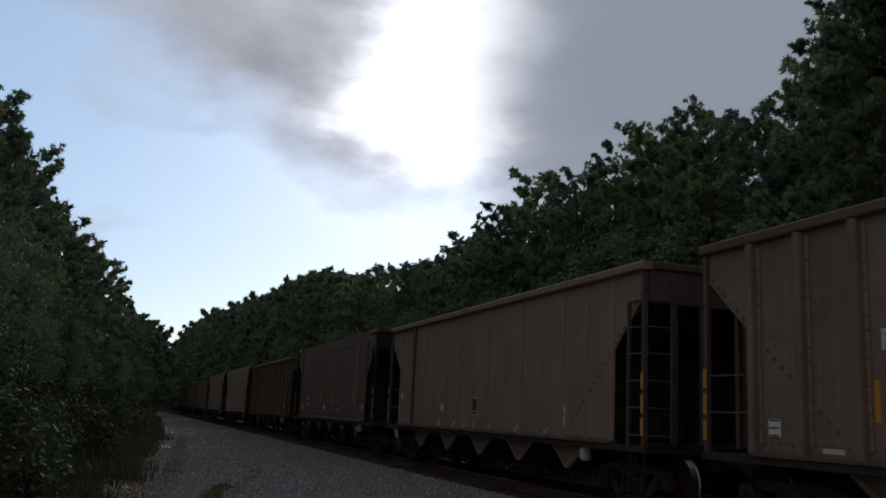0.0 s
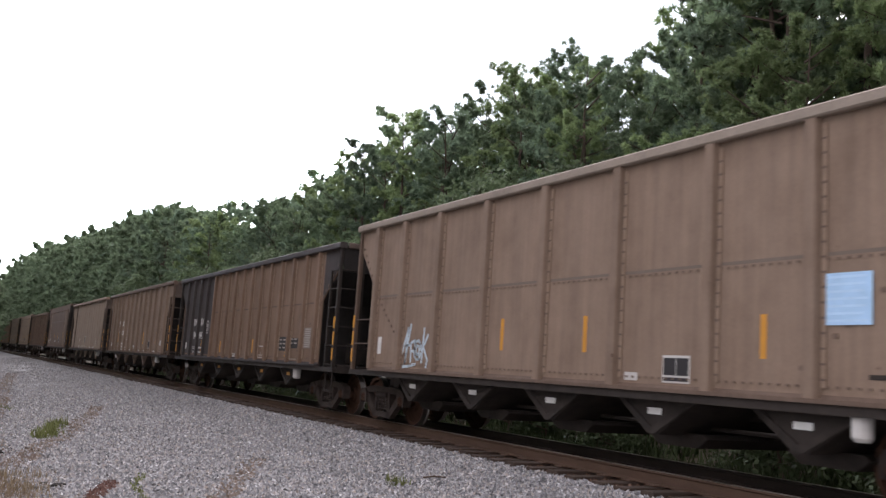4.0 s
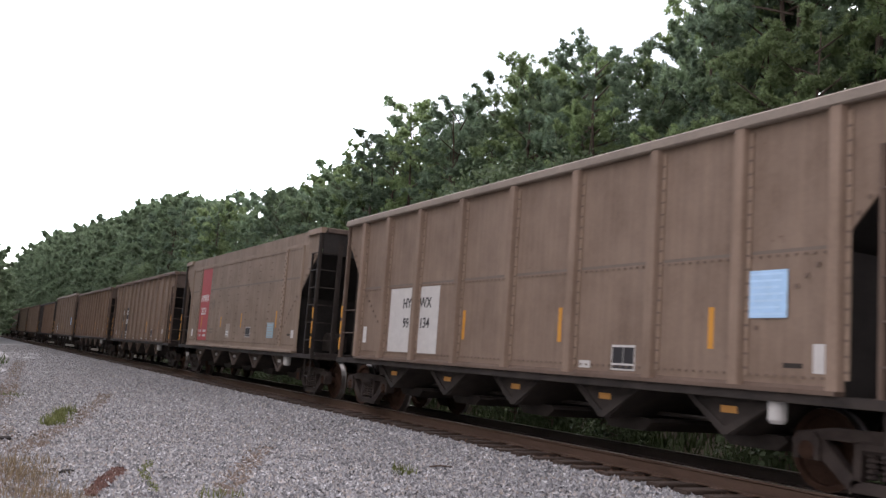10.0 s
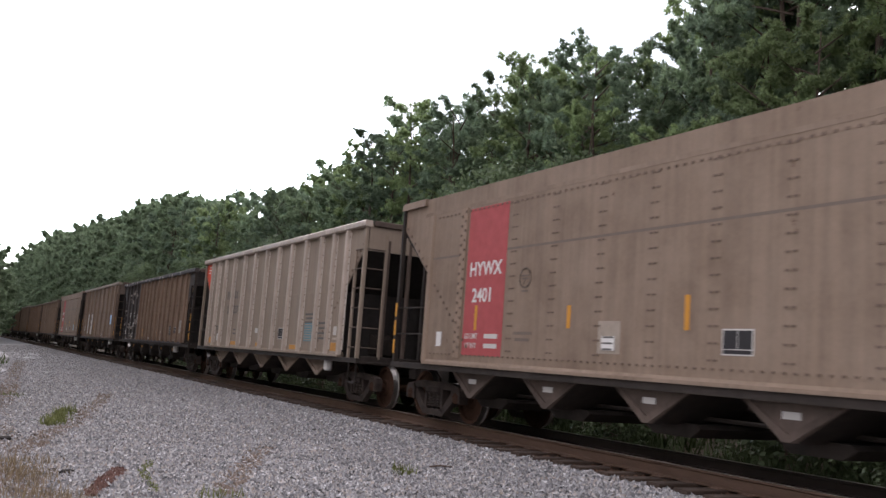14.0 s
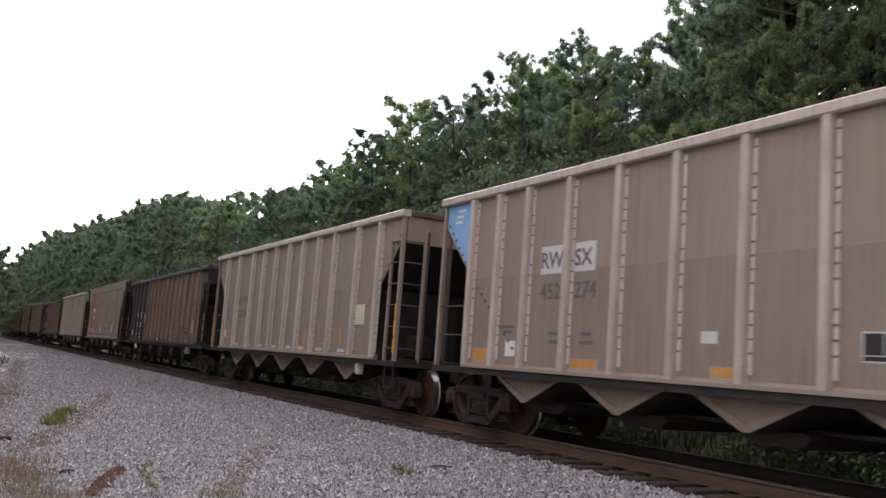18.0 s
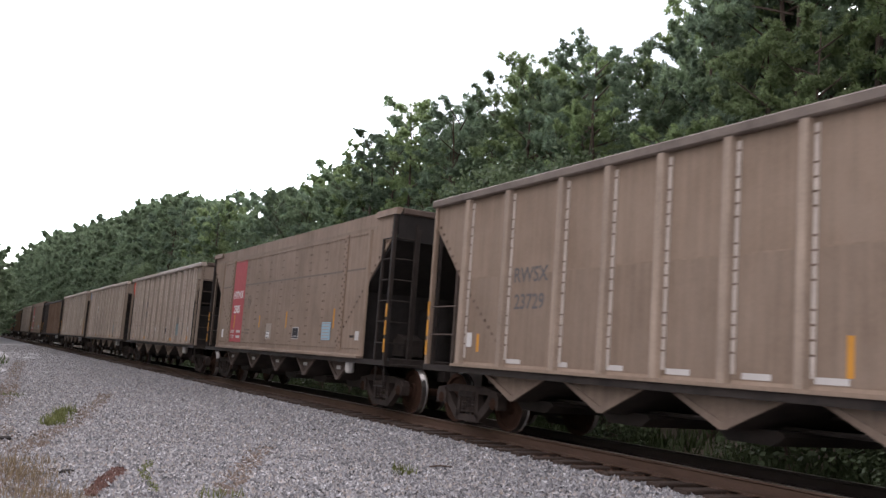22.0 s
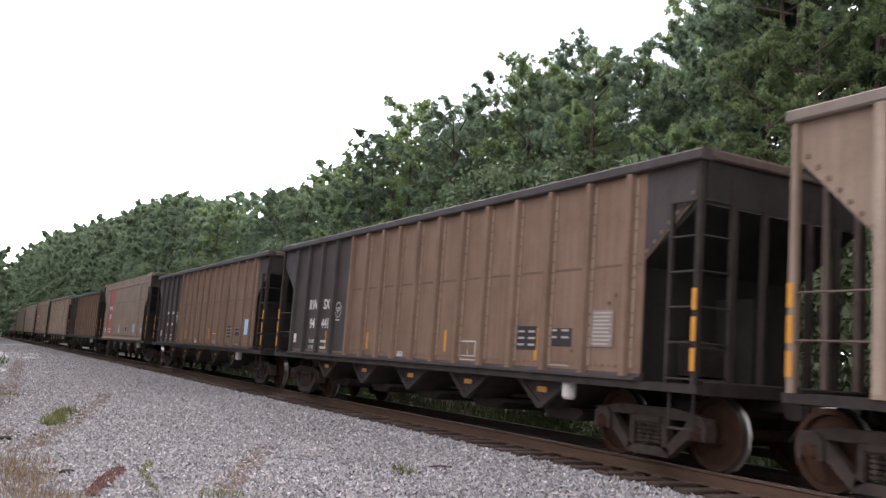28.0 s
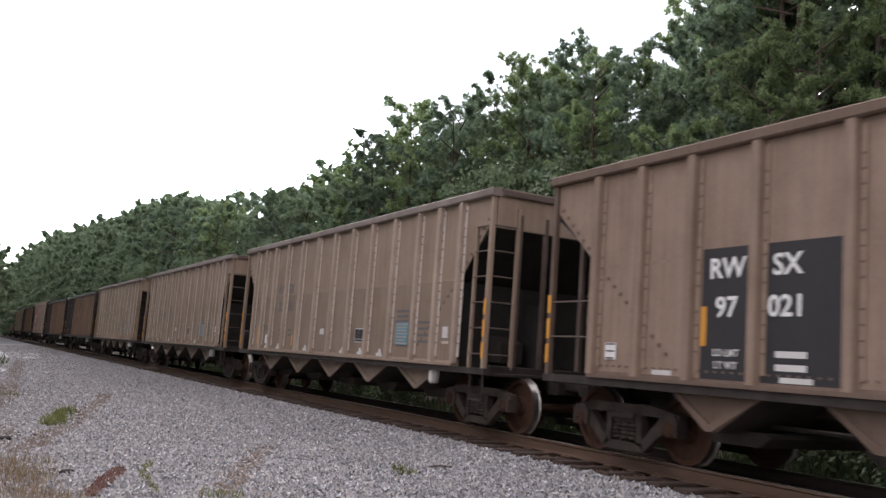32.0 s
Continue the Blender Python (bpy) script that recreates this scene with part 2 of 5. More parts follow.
# near-black: coal soot, with the wagons' inner shade mixed into the colour
SOOT_SHADE = material("soot_and_shade_black", (0.026, 0.023, 0.021), 0.9, var=0.4, scale=2, fine=20, random=0.15, bump=0.1)
RIVET = plain("bright_worn_flange", (0.50, 0.44, 0.38), var=0.2)
BLUEPRINT = plain("pale_blue_print", (0.43, 0.61, 0.80))
GRIME = material("coal_grimed_end_steel", (0.085, 0.062, 0.050), 0.85, var=0.35, scale=2, fine=25, streak=0.15,
                 dust=(0.14, 0.11, 0.09), dust_amount=0.35, random=0.12, bump=0.1)
CHORDGREY = material("coal_dusted_top_rail", (0.150, 0.122, 0.102), 0.8, var=0.3, scale=1.5, fine=25, dust=(0.24, 0.20, 0.165), dust_amount=0.4, random=0.1, bump=0.08)
CHORDWIDE = material("dust_greyed_top_rail", (0.235, 0.195, 0.158), 0.8, var=0.25, scale=1.5, fine=25, random=0.06, bump=0.08)
SMOOTH = material("dusty_grey_brown_paint", (0.214, 0.155, 0.111), 0.8, var=0.2, scale=1.1, fine=25, streak=0.18, chips=(0.13, 0.085, 0.058), chip_level=0.69,
                  dust=(0.29, 0.235, 0.185), dust_amount=0.3, random=0.08, bump=0.08)
TANPOST = material("rubbed_tan_post", (0.305, 0.238, 0.182), 0.75, var=0.25, scale=2.0, fine=30, streak=0.2, random=0.06, bump=0.05)
PAPER = plain("faded_blue_grey_notice", (0.27, 0.40, 0.46))
DUSTY = plain("dust_dulled_lettering", (0.34, 0.315, 0.29))
GHOSTRUST = plain("faded_print_sheet", (0.215, 0.175, 0.145), var=0.2)
GHOST = plain("faded_pale_panel", (0.31, 0.26, 0.21), var=0.2)
FLANGE = plain("rubbed_brown_flange", (0.25, 0.18, 0.13), var=0.25)
RIVETDARK = plain("dark_rusty_rivets", (0.135, 0.096, 0.072))
PRINT = plain("faint_fine_print", (0.44, 0.42, 0.31))
# ground and track
TIE = material("creosoted_tie", (0.060, 0.042, 0.032), 0.9, var=0.4, scale=3, fine=40, stretch=(0.3, 3, 3), bump=0.3)
RAIL = material("rusty_rail", (0.105, 0.064, 0.044), 0.7, var=0.3, scale=4, fine=40, stretch=(3, 0.5, 3), bump=0.1)
RAILTOP = material("polished_rail_head", (0.42, 0.38, 0.34), 0.35, metal=0.9, var=0.2, scale=4, bump=0.02)
# far rail and stones near it: the train's shadow put into dark colours
RAILFAR = material("shade_painted_rail", (0.035, 0.026, 0.021), 0.85, var=0.3, scale=4, fine=40, stretch=(3, 0.5, 3), bump=0.1)
SHADE_STONE = plain("shade_painted_stones", (0.034, 0.030, 0.028), 0.95, var=0.4)
BARK = material("pine_bark", (0.085, 0.062, 0.048), 0.95, var=0.4, scale=5, fine=30, stretch=(1, 1, 0.3), bump=0.5)
PINE = material("pine_needles", (0.188, 0.252, 0.150), 0.6, var=0.6, scale=1.8, fine=9, random=0.25, bump=0.0, transl=0.5)
PINE_FRESH = material("fresh_pine_needles", (0.228, 0.298, 0.140), 0.6, var=0.5, scale=1.8, fine=9, random=0.2, bump=0.0, transl=0.5)
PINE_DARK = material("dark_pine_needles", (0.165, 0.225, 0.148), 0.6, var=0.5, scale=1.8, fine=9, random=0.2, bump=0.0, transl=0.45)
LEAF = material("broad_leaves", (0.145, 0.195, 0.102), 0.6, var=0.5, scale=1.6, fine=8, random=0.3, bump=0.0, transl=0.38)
# darker copy of the pine green, with the inner wood's shade painted in
DEEP = material("shade_tinted_pine_needles", (0.105, 0.136, 0.074), 0.7, var=0.5, scale=1.4, fine=8, random=0.2, bump=0.0, transl=0.2)
SHRUB = material("dark_shrub_leaves", (0.056, 0.076, 0.036), 0.6, var=0.5, scale=2.0, fine=9, random=0.3, bump=0.0, transl=0.25)
GRASS = material("weed_leaves", (0.058, 0.080, 0.030), 0.7, var=0.35, scale=3, fine=20, random=0.2, bump=0.0, transl=0.25)
TWIG = plain("reddish_twig", (0.14, 0.055, 0.035))
REDDISH = plain("reddish_soil", (0.115, 0.062, 0.050), 0.95, var=0.3)
SILT = plain("muddy_gravel", (0.165, 0.128, 0.104), 0.95, var=0.3)
RUSTY_STONE = plain("rust_stained_ballast", (0.105, 0.062, 0.042), 0.95, var=0.35)
CLUMP = material("olive_weed_leaves", (0.15, 0.165, 0.06), 0.7, var=0.3, scale=3, fine=20, random=0.2, bump=0.0, transl=0.25)
DRY = material("dry_grass", (0.22, 0.17, 0.11), 0.9, var=0.35, scale=3, fine=20, random=0.2, bump=0.0, transl=0.2)


# ---------------------------------------------------------------- mesh building
class Geo:
    """Collects vertices and faces of one part."""

    def __init__(self):
        self.v, self.f = [], []

    def add(self, verts, faces):
        n = len(self.v)
        self.v.extend(verts)
        self.f.extend([tuple(i + n for i in f) for f in faces])
        return self

    def prism(self, poly, axis, a, b):
        """A polygon of (u, w) pairs drawn out along an axis from a to b."""
        put = {"x": lambda u, w, d: (d, u, w), "y": lambda u, w, d: (u, d, w), "z": lambda u, w, d: (u, w, d)}[axis]
        n = len(poly)
        verts = [put(u, w, a) for u, w in poly] + [put(u, w, b) for u, w in poly]
        faces = [tuple(range(n - 1, -1, -1)), tuple(range(n, 2 * n))]
        faces += [(i, (i + 1) % n, n + (i + 1) % n, n + i) for i in range(n)]
        return self.add(verts, faces)

    def box(self, x0, x1, y0, y1, z0, z1, c=0.0):
        """A box, its four long edges cut by c."""
        if not c:
            return self.prism([(x0, y0), (x1, y0), (x1, y1), (x0, y1)], "z", z0, z1)
        d = [(x1 - x0, "x"), (y1 - y0, "y"), (z1 - z0, "z")]
        axis = max(d)[1]
        lim = {"x": (y0, y1, z0, z1, x0, x1), "y": (x0, x1, z0, z1, y0, y1), "z": (x0, x1, y0, y1, z0, z1)}[axis]
        u0, u1, w0, w1, a, b = lim
        poly = [(u0 + c, w0), (u1 - c, w0), (u1, w0 + c), (u1, w1 - c), (u1 - c, w1), (u0 + c, w1), (u0, w1 - c), (u0, w0 + c)]
        return self.prism(poly, axis, a, b)

    def tube(self, p, q, r, n=6, r2=None):
        p, q = Vector(p), Vector(q)
        r2 = r if r2 is None else r2
        d = (q - p).normalized()
        u = d.orthogonal().normalized()
        w = d.cross(u)
        ring = [(math.cos(2 * math.pi * i / n), math.sin(2 * math.pi * i / n)) for i in range(n)]
        verts = [tuple(p + (u * a + w * b) * r) for a, b in ring] + [tuple(q + (u * a + w * b) * r2) for a, b in ring]
        faces = [tuple(range(n - 1, -1, -1)), tuple(range(n, 2 * n))]
        faces += [(i, (i + 1) % n, n + (i + 1) % n, n + i) for i in range(n)]
        return self.add(verts, faces)

    def lathe(self, profile, n=20, centre=(0, 0, 0)):
        """A profile of (x, radius) turned about the x axis."""
        cx, cy, cz = centre
        verts = [(cx + x, cy + r * math.cos(2 * math.pi * i / n), cz + r * math.sin(2 * math.pi * i / n))
                 for x, r in profile for i in range(n)]
        faces = []
        for k in range(len(profile) - 1):
            faces += [(k * n + i, k * n + (i + 1) % n, (k + 1) * n + (i + 1) % n, (k + 1) * n + i) for i in range(n)]
        faces += [tuple(range(n - 1, -1, -1)), tuple(range((len(profile) - 1) * n, len(profile) * n))]
        return self.add(verts, faces)

    def mesh(self, name, smooth=False):
        me = bpy.data.meshes.new(name)
        me.from_pydata(self.v, [], self.f)
        me.materials.append(None)
        bm = bmesh.new()
        bm.from_mesh(me)
        bmesh.ops.recalc_face_normals(bm, faces=bm.faces)
        bm.to_mesh(me)
        bm.free()
        if smooth:
            me.polygons.foreach_set("use_smooth", [True] * len(me.polygons))
        return me


def part(name, geo, mat, parent=None, label="", at=None):
    """Links a Geo or a mesh as one object under a thing."""
    me = geo.mesh(name) if isinstance(geo, Geo) else geo
    ob = new(name, me)
    if not me.materials:
        me.materials.append(None)
    ob.material_slots[0].link = "OBJECT"
    ob.material_slots[0].material = mat
    if parent:
        ob.parent = parent
    if at is not None:
        ob.matrix_basis = at if isinstance(at, Matrix) else Matrix.Translation(at)
    if label:
        tagged(ob, label)
    return ob


def triangles(name, verts, mat, quads=False):
    """A mesh of loose triangles or quads from an array of corners."""
    k = 4 if quads else 3
    n = len(verts) // k
    me = bpy.data.meshes.new(name)
    me.vertices.add(n * k)
    me.vertices.foreach_set("co", np.asarray(verts, dtype=np.float32).ravel())
    me.loops.add(n * k)
    me.loops.foreach_set("vertex_index", np.arange(n * k, dtype=np.int32))
    me.polygons.add(n)
    me.polygons.foreach_set("loop_start", np.arange(0, n * k, k, dtype=np.int32))
    me.update(calc_edges=True)
    me.materials.append(mat)
    return me


SHARED = {}


def prepare_letters(texts):
    """Flat meshes of letters that read along -y on a wagon's side and face -x."""
    made = []
    for text, size in texts:
        cu = bpy.data.curves.new("lettering", "FONT")
        cu.body, cu.size, cu.extrude, cu.align_x, cu.resolution_u = text, size, 0.0015, "CENTER", 3
        cu.offset = size * 0.018
        made.append((text, size, new("lettering", cu)))
    bpy.context.view_layer.update()
    deps = bpy.context.evaluated_depsgraph_get()
    for text, size, ob in made:
        me = bpy.data.meshes.new_from_object(ob.evaluated_get(deps))
        me.transform(Matrix(((0, 0, -1, 0), (-1, 0, 0, 0), (0, 1, 0, 0), (0, 0, 0, 1))))
        me.materials.clear()
        me.materials.append(None)
        SHARED[("text", text, size)] = me
    for _, _, ob in made:
        bpy.data.objects.remove(ob)


prepare_letters([(t, 0.33) for t in ("RW", "SX", "94", "97", "100", "947", "038", "086", "561", "553", "441", "021", "HYWX", "2523", "2401", "2585", "2052",
                                     "RWSX", "23824", "23729")]
                + [(t, 0.34) for t in ("RW", "SX", "25", "23", "452", "241", "411", "237", "274", "235", "343", "433", "363")]
                + [(t, s) for t in ("LD LMT", "LT WT") for s in (0.115, 0.125)]
                + [(t, 0.27) for t in ("HY", "WX", "99", "134")])


# ---------------------------------------------------------------- ground and track
def ground_height(x, y):
    """Height of the ground: the cutting's floor, the ballast shoulder and the banks on both sides."""
    if x < 0:
        z = np.interp(x, [-400, -60, -22, -15, -11.5, -9.5, -8.4, -7.2, -5.6, -3.9, -2.2, -1.6, -1.2],
                      [2.0, 2.0, 1.2, 0.2, -0.35, -0.52, -0.62, -0.62, -0.56, -0.46, -0.30, -0.265, -0.255])
    else:
        z = np.interp(x, [0.0, 1.3, 2.2, 3.6, 5.2, 7.5, 10, 16, 60, 400], [-0.255, -0.255, -0.3, -0.9, -1.0, -0.6, 0.2, 1.0, 2.0, 2.0])
    return z + 0.05 * noise.noise((x * 0.35, y * 0.3, 0)) * min(1, max(0, abs(x) - 2.5)) + \
        0.03 * noise.noise((x * 1.3, y * 1.1, 7)) * min(1, max(0, abs(x) - 3.0))


def build_ground():
    xs = [-3000, -400, -120, -60, -40, -30, -25, -22, -19, -17, -15, -13.5, -12.5] + list(np.arange(-11.5, -1.2, 0.35)) + \
        [-1.1, 0, 1.1, 1.5, 2, 2.6, 3.2, 4, 5, 6, 7.5, 9, 11, 14, 18, 25, 40, 60, 120, 400, 3000]
    ys = [-3000, -400, -120, -60, -35, -20, -12, -8, -5] + list(np.arange(-3, 46, 0.5)) + list(range(46, 120, 4)) + \
        [130, 145, 165, 190, 220, 260, 320, 400, 600, 1000, 3000]
    verts = [(x, y, ground_height(x, y) if abs(x) < 500 else 2.0) for y in ys for x in xs]
    n = len(xs)
    faces = [(j * n + i, j * n + i + 1, (j + 1) * n + i + 1, (j + 1) * n + i) for j in range(len(ys) - 1) for i in range(n - 1)]
    me = bpy.data.meshes.new("ground")
    me.from_pydata(verts, [], faces)
    me.polygons.foreach_set("use_smooth", [True] * len(me.polygons))
    me.materials.append(GROUND)
    return tagged(new("ground", me), "grey gravel shoulder and brown dirt with forest floor", "ground", kind="structure")


def ground_material():
    """Stone-grey gravel near the track, dirt beyond it."""
    m = material("gravel_and_dirt", (0.235, 0.23, 0.23), 0.95, var=0.45, scale=7, fine=45, bump=0.6, random=0.0)
    nt = m.node_tree
    add, link = nt.nodes.new, nt.links.new
    bsdf = nt.nodes["Principled BSDF"]
    base = bsdf.inputs["Base Color"].links[0].from_socket
    tc, sep, n = add("ShaderNodeTexCoord"), add("ShaderNodeSeparateXYZ"), add("ShaderNodeTexNoise")
    link(tc.outputs["Object"], sep.inputs[0])
    link(tc.outputs["Object"], n.inputs["Vector"])
    n.inputs["Scale"].default_value, n.inputs["Detail"].default_value = 0.55, 6
    dist = add("ShaderNodeMath")
    dist.operation = "MULTIPLY_ADD"
    dist.inputs[1].default_value = 3.2
    link(n.outputs[0], dist.inputs[0])
    link(sep.outputs[0], dist.inputs[2])
    reach = add("ShaderNodeMapRange")
    reach.inputs["From Min"].default_value, reach.inputs["From Max"].default_value = 22, 150
    reach.inputs["To Min"].default_value, reach.inputs["To Max"].default_value = 0, 4.2
    link(sep.outputs[1], reach.inputs[0])
    verge = add("ShaderNodeMath")
    verge.operation = "SUBTRACT"
    link(dist.outputs[0], verge.inputs[0])
    link(reach.outputs[0], verge.inputs[1])
    left = add("ShaderNodeMapRange")
    left.inputs["From Min"].default_value, left.inputs["From Max"].default_value = -7.6, -6.8
    left.inputs["To Min"].default_value, left.inputs["To Max"].default_value = 1, 0
    link(verge.outputs[0], left.inputs[0])
    right = add("ShaderNodeMapRange")
    right.inputs["From Min"].default_value, right.inputs["From Max"].default_value = 3.2, 4.4
    link(dist.outputs[0], right.inputs[0])
    both = add("ShaderNodeMath")
    both.operation = "MAXIMUM"
    link(left.outputs[0], both.inputs[0])
    link(right.outputs[0], both.inputs[1])
    dirt = add("ShaderNodeValToRGB")
    dirt.color_ramp.elements[0].color, dirt.color_ramp.elements[1].color = (0.040, 0.036, 0.025, 1), (0.105, 0.082, 0.062, 1)
    dirt.color_ramp.elements[0].position, dirt.color_ramp.elements[1].position = 0.35, 0.62
    link(n.outputs[0], dirt.inputs[0])
    mix = add("ShaderNodeMix")
    mix.data_type = "RGBA"
    link(both.outputs[0], mix.inputs["Factor"])
    link(base, mix.inputs["A"])
    link(dirt.outputs[0], mix.inputs["B"])
    link(mix.outputs["Result"], bsdf.inputs["Base Color"])
    return m


GROUND = ground_material()
build_ground()


def build_track():
    track = tagged(new("railway_track"), "rusty rails on dark creosoted timber ties", "railway track", kind="structure")
    for side in (-1, 1):
        c = side * 0.7525
        web = [(c - 0.07, -0.18), (c + 0.07, -0.18), (c + 0.07, -0.165), (c + 0.012, -0.15), (c + 0.012, -0.045),
               (c + 0.036, -0.03), (c + 0.036, -0.004), (c - 0.036, -0.004), (c - 0.036, -0.03), (c - 0.012, -0.045),
               (c - 0.012, -0.15), (c - 0.07, -0.165)]
        rail = part("rail", Geo().prism(web, "y", -60, 900), RAIL if side < 0 else RAILFAR, track, "rusty brown steel rail" if side < 0 else "steel rail coloured dark for the train's shade")
        part("rail_head", Geo().box(c - 0.034, c + 0.034, -60, 900, -0.004, 0.0), RAILTOP, rail, "worn shiny rail head")
    tie = Geo().box(-1.42, 1.37, -0.115, 0.115, -0.37, -0.183, 0.012).mesh("tie")
    plate = Geo()
    rnd = random.Random(4)
    for i in range(-8, 292):
        y = i * 0.5
        part("tie", tie, TIE, track, at=pose(rnd.uniform(-0.05, 0.05), y + rnd.uniform(-0.03, 0.03), rnd.uniform(-0.012, 0.008), 0, 0, rnd.uniform(-0.8, 0.8)))
        for c in (-0.7525, 0.7525):
            plate.box(c - 0.17, c + 0.17, y - 0.09, y + 0.09, -0.184, -0.172)
    tagged(part("tie_plates", plate, RAIL, track, "rusty tie plates"), kind="stuff")
    far = Geo()
    for i in range(292, 900):
        far.box(-1.42, 1.37, i * 0.5 - 0.115, i * 0.5 + 0.115, -0.37, -0.185)
    tagged(part("far_ties", far, TIE, track), kind="stuff")


build_track()


def stones(name, label, boxes, seed, mat, size):
    """Loose ballast stones: small uneven six-cornered lumps lying on the ground."""
    rng = np.random.default_rng(seed)
    tris = []
    corners = np.array([(1, 0, 0), (-1, 0, 0), (0, 1, 0), (0, -1, 0), (0, 0, 1), (0, 0, -1)], float)
    faces = np.array([(0, 2, 4), (2, 1, 4), (1, 3, 4), (3, 0, 4)])      # the lower half lies in the bed
    for x0, x1, y0, y1, n in boxes:
        xs, ys = rng.uniform(x0, x1, n), rng.uniform(y0, y1, n)
        zs = np.array([ground_height(a, b) for a, b in zip(xs, ys)])
        sz = rng.uniform(*size, n)
        c = corners[None] * rng.uniform(0.55, 1.25, (n, 6, 1)) * sz[:, None, None]
        c += rng.normal(0, 0.2, (n, 6, 3)) * sz[:, None, None]
        a, b = rng.uniform(0, 6.28, n), rng.uniform(-0.9, 0.9, n)
        ca, sa, cb, sb = np.cos(a), np.sin(a), np.cos(b), np.sin(b)
        z0 = np.zeros(n)
        rz = np.stack([np.stack([ca, -sa, z0], 1), np.stack([sa, ca, z0], 1), np.stack([z0, z0, z0 + 1], 1)], 1)
        rx = np.stack([np.stack([z0 + 1, z0, z0], 1), np.stack([z0, cb, -sb], 1), np.stack([z0, sb, cb], 1)], 1)
        c = np.einsum("nij,nkj->nki", rz @ rx, c)
        c += np.stack([xs, ys, zs + sz * rng.uniform(0.1, 0.6, n)], 1)[:, None]
        tris.append(c[:, faces].reshape(-1, 3))
    ob = new(name, triangles(name, np.concatenate(tris), mat))
    return tagged(ob, label, "gravel", kind="stuff")


def ballast_material():
    m = bpy.data.materials.new("loose_ballast")
    m.use_nodes = True
    nt = m.node_tree
    add, link = nt.nodes.new, nt.links.new
    bsdf = nt.nodes["Principled BSDF"]
    bsdf.inputs["Roughness"].default_value = 0.9
    geo, ramp = add("ShaderNodeNewGeometry"), add("ShaderNodeValToRGB")
    el = ramp.color_ramp.elements
    el[0].color, el[1].color = (0.14, 0.14, 0.147, 1), (0.64, 0.64, 0.65, 1)
    a, b = el.new(0.35), el.new(0.7)
    a.color, b.color = (0.245, 0.242, 0.248, 1), (0.41, 0.407, 0.412, 1)
    c = el.new(0.88)
    c.color = (0.36, 0.305, 0.26, 1)
    link(geo.outputs["Random Per Island"], ramp.inputs[0])
    tc, n, mx = add("ShaderNodeTexCoord"), add("ShaderNodeTexNoise"), add("ShaderNodeMix")
    link(tc.outputs["Object"], n.inputs["Vector"])
    n.inputs["Scale"].default_value = 30
    mx.data_type, mx.blend_type = "RGBA", "MULTIPLY"
    mx.inputs["Factor"].default_value = 0.4
    link(ramp.outputs[0], mx.inputs["A"])
    link(n.outputs[0], mx.inputs["B"])
    link(mx.outputs["Result"], bsdf.inputs["Base Color"])
    return m


LOOSE = ballast_material()
stones("ballast", "pale grey crushed stone ballast beside the track",
       [(-8.6, -1.27, -4, 5.5, 16000), (-8.6, -1.27, 5.5, 10, 34000), (-8.6, -1.27, 10, 15, 36000), (-8.6, -1.27, 15, 26, 48000), (-8.0, -1.27, 26, 40, 22000), (-7.0, -1.27, 40, 60, 14000), (-5.8, -1.27, 60, 100, 12000)],
       11, LOOSE, (0.018, 0.040))
stones("rusty_ballast", "rust-brown stained stones between the ties",
       [(-1.28, -0.2, 5, 20, 4500), (-1.28, -0.2, 20, 50, 4000)], 13, RUSTY_STONE, (0.022, 0.045))
# near-black stones paint in the shadow under and behind the wagons
stones("coaly_ballast", "stones coloured near-black for the train's shadow beyond the rail",
       [(-0.3, 1.3, 5, 20, 6500), (-0.3, 1.3, 20, 50, 4500), (1.3, 2.9, 5, 60, 8000)], 14, SHADE_STONE, (0.022, 0.048))


def streaks(x0, y0, x1, y1, width, n, count):
    """Boxes of stones along a line on the ground."""
    return [(x0 + (x1 - x0) * k / n - width / 2, x0 + (x1 - x0) * k / n + width / 2, y0 + (y1 - y0) * k / n, y0 + (y1 - y0) * (k + 1.2) / n, count) for k in range(n)]


stones("muddy_gravel", "brown silted stones at the gravel's edge",
       [(-9.2, -8.2, 7, 9.5, 800), (-9.2, -8.05, 9.5, 12.5, 1500), (-9.2, -8.0, 14, 40, 3200)] + streaks(-6.2, 10.2, -4.5, 14.0, 0.30, 12, 75) + streaks(-8.1, 13.8, -7.1, 18.2, 0.34, 10, 90)
       + streaks(-7.0, 17.8, -5.0, 27.0, 0.34, 14, 85) + streaks(-8.1, 21.5, -7.3, 31.0, 0.5, 10, 120) + streaks(-7.4, 30, -5.6, 54, 0.5, 12, 110), 12, SILT, (0.022, 0.042))
stones("reddish_soil", "reddish dead weeds and soil in the gravel", streaks(-7.6, 10.5, -7.0, 12.3, 0.13, 8, 110), 17, REDDISH, (0.028, 0.048))


# ---------------------------------------------------------------- trees
def blades(rng, centres, axes, per, length, width):
    """Round tufts of needles: thin blades that fan out from each tuft's middle, most of them along its twig."""
    n = len(centres) * per
    d = np.repeat(axes, per, 0) * 0.35 + rng.normal(0, 0.62, (n, 3))
    d /= np.linalg.norm(d, axis=1)[:, None]
    c = np.repeat(centres, per, 0)
    reach = length * rng.uniform(0.75, 1.05, (n, 1))
    u = np.cross(d, rng.normal(0, 1, (n, 3)))
    u /= np.linalg.norm(u, axis=1)[:, None] + 1e-9
    u *= width * rng.uniform(0.7, 1.3, (n, 1))
    root = c + d * reach * 0.15
    return np.stack([root - u, root + u, c + d * reach], 1).reshape(-1, 3)


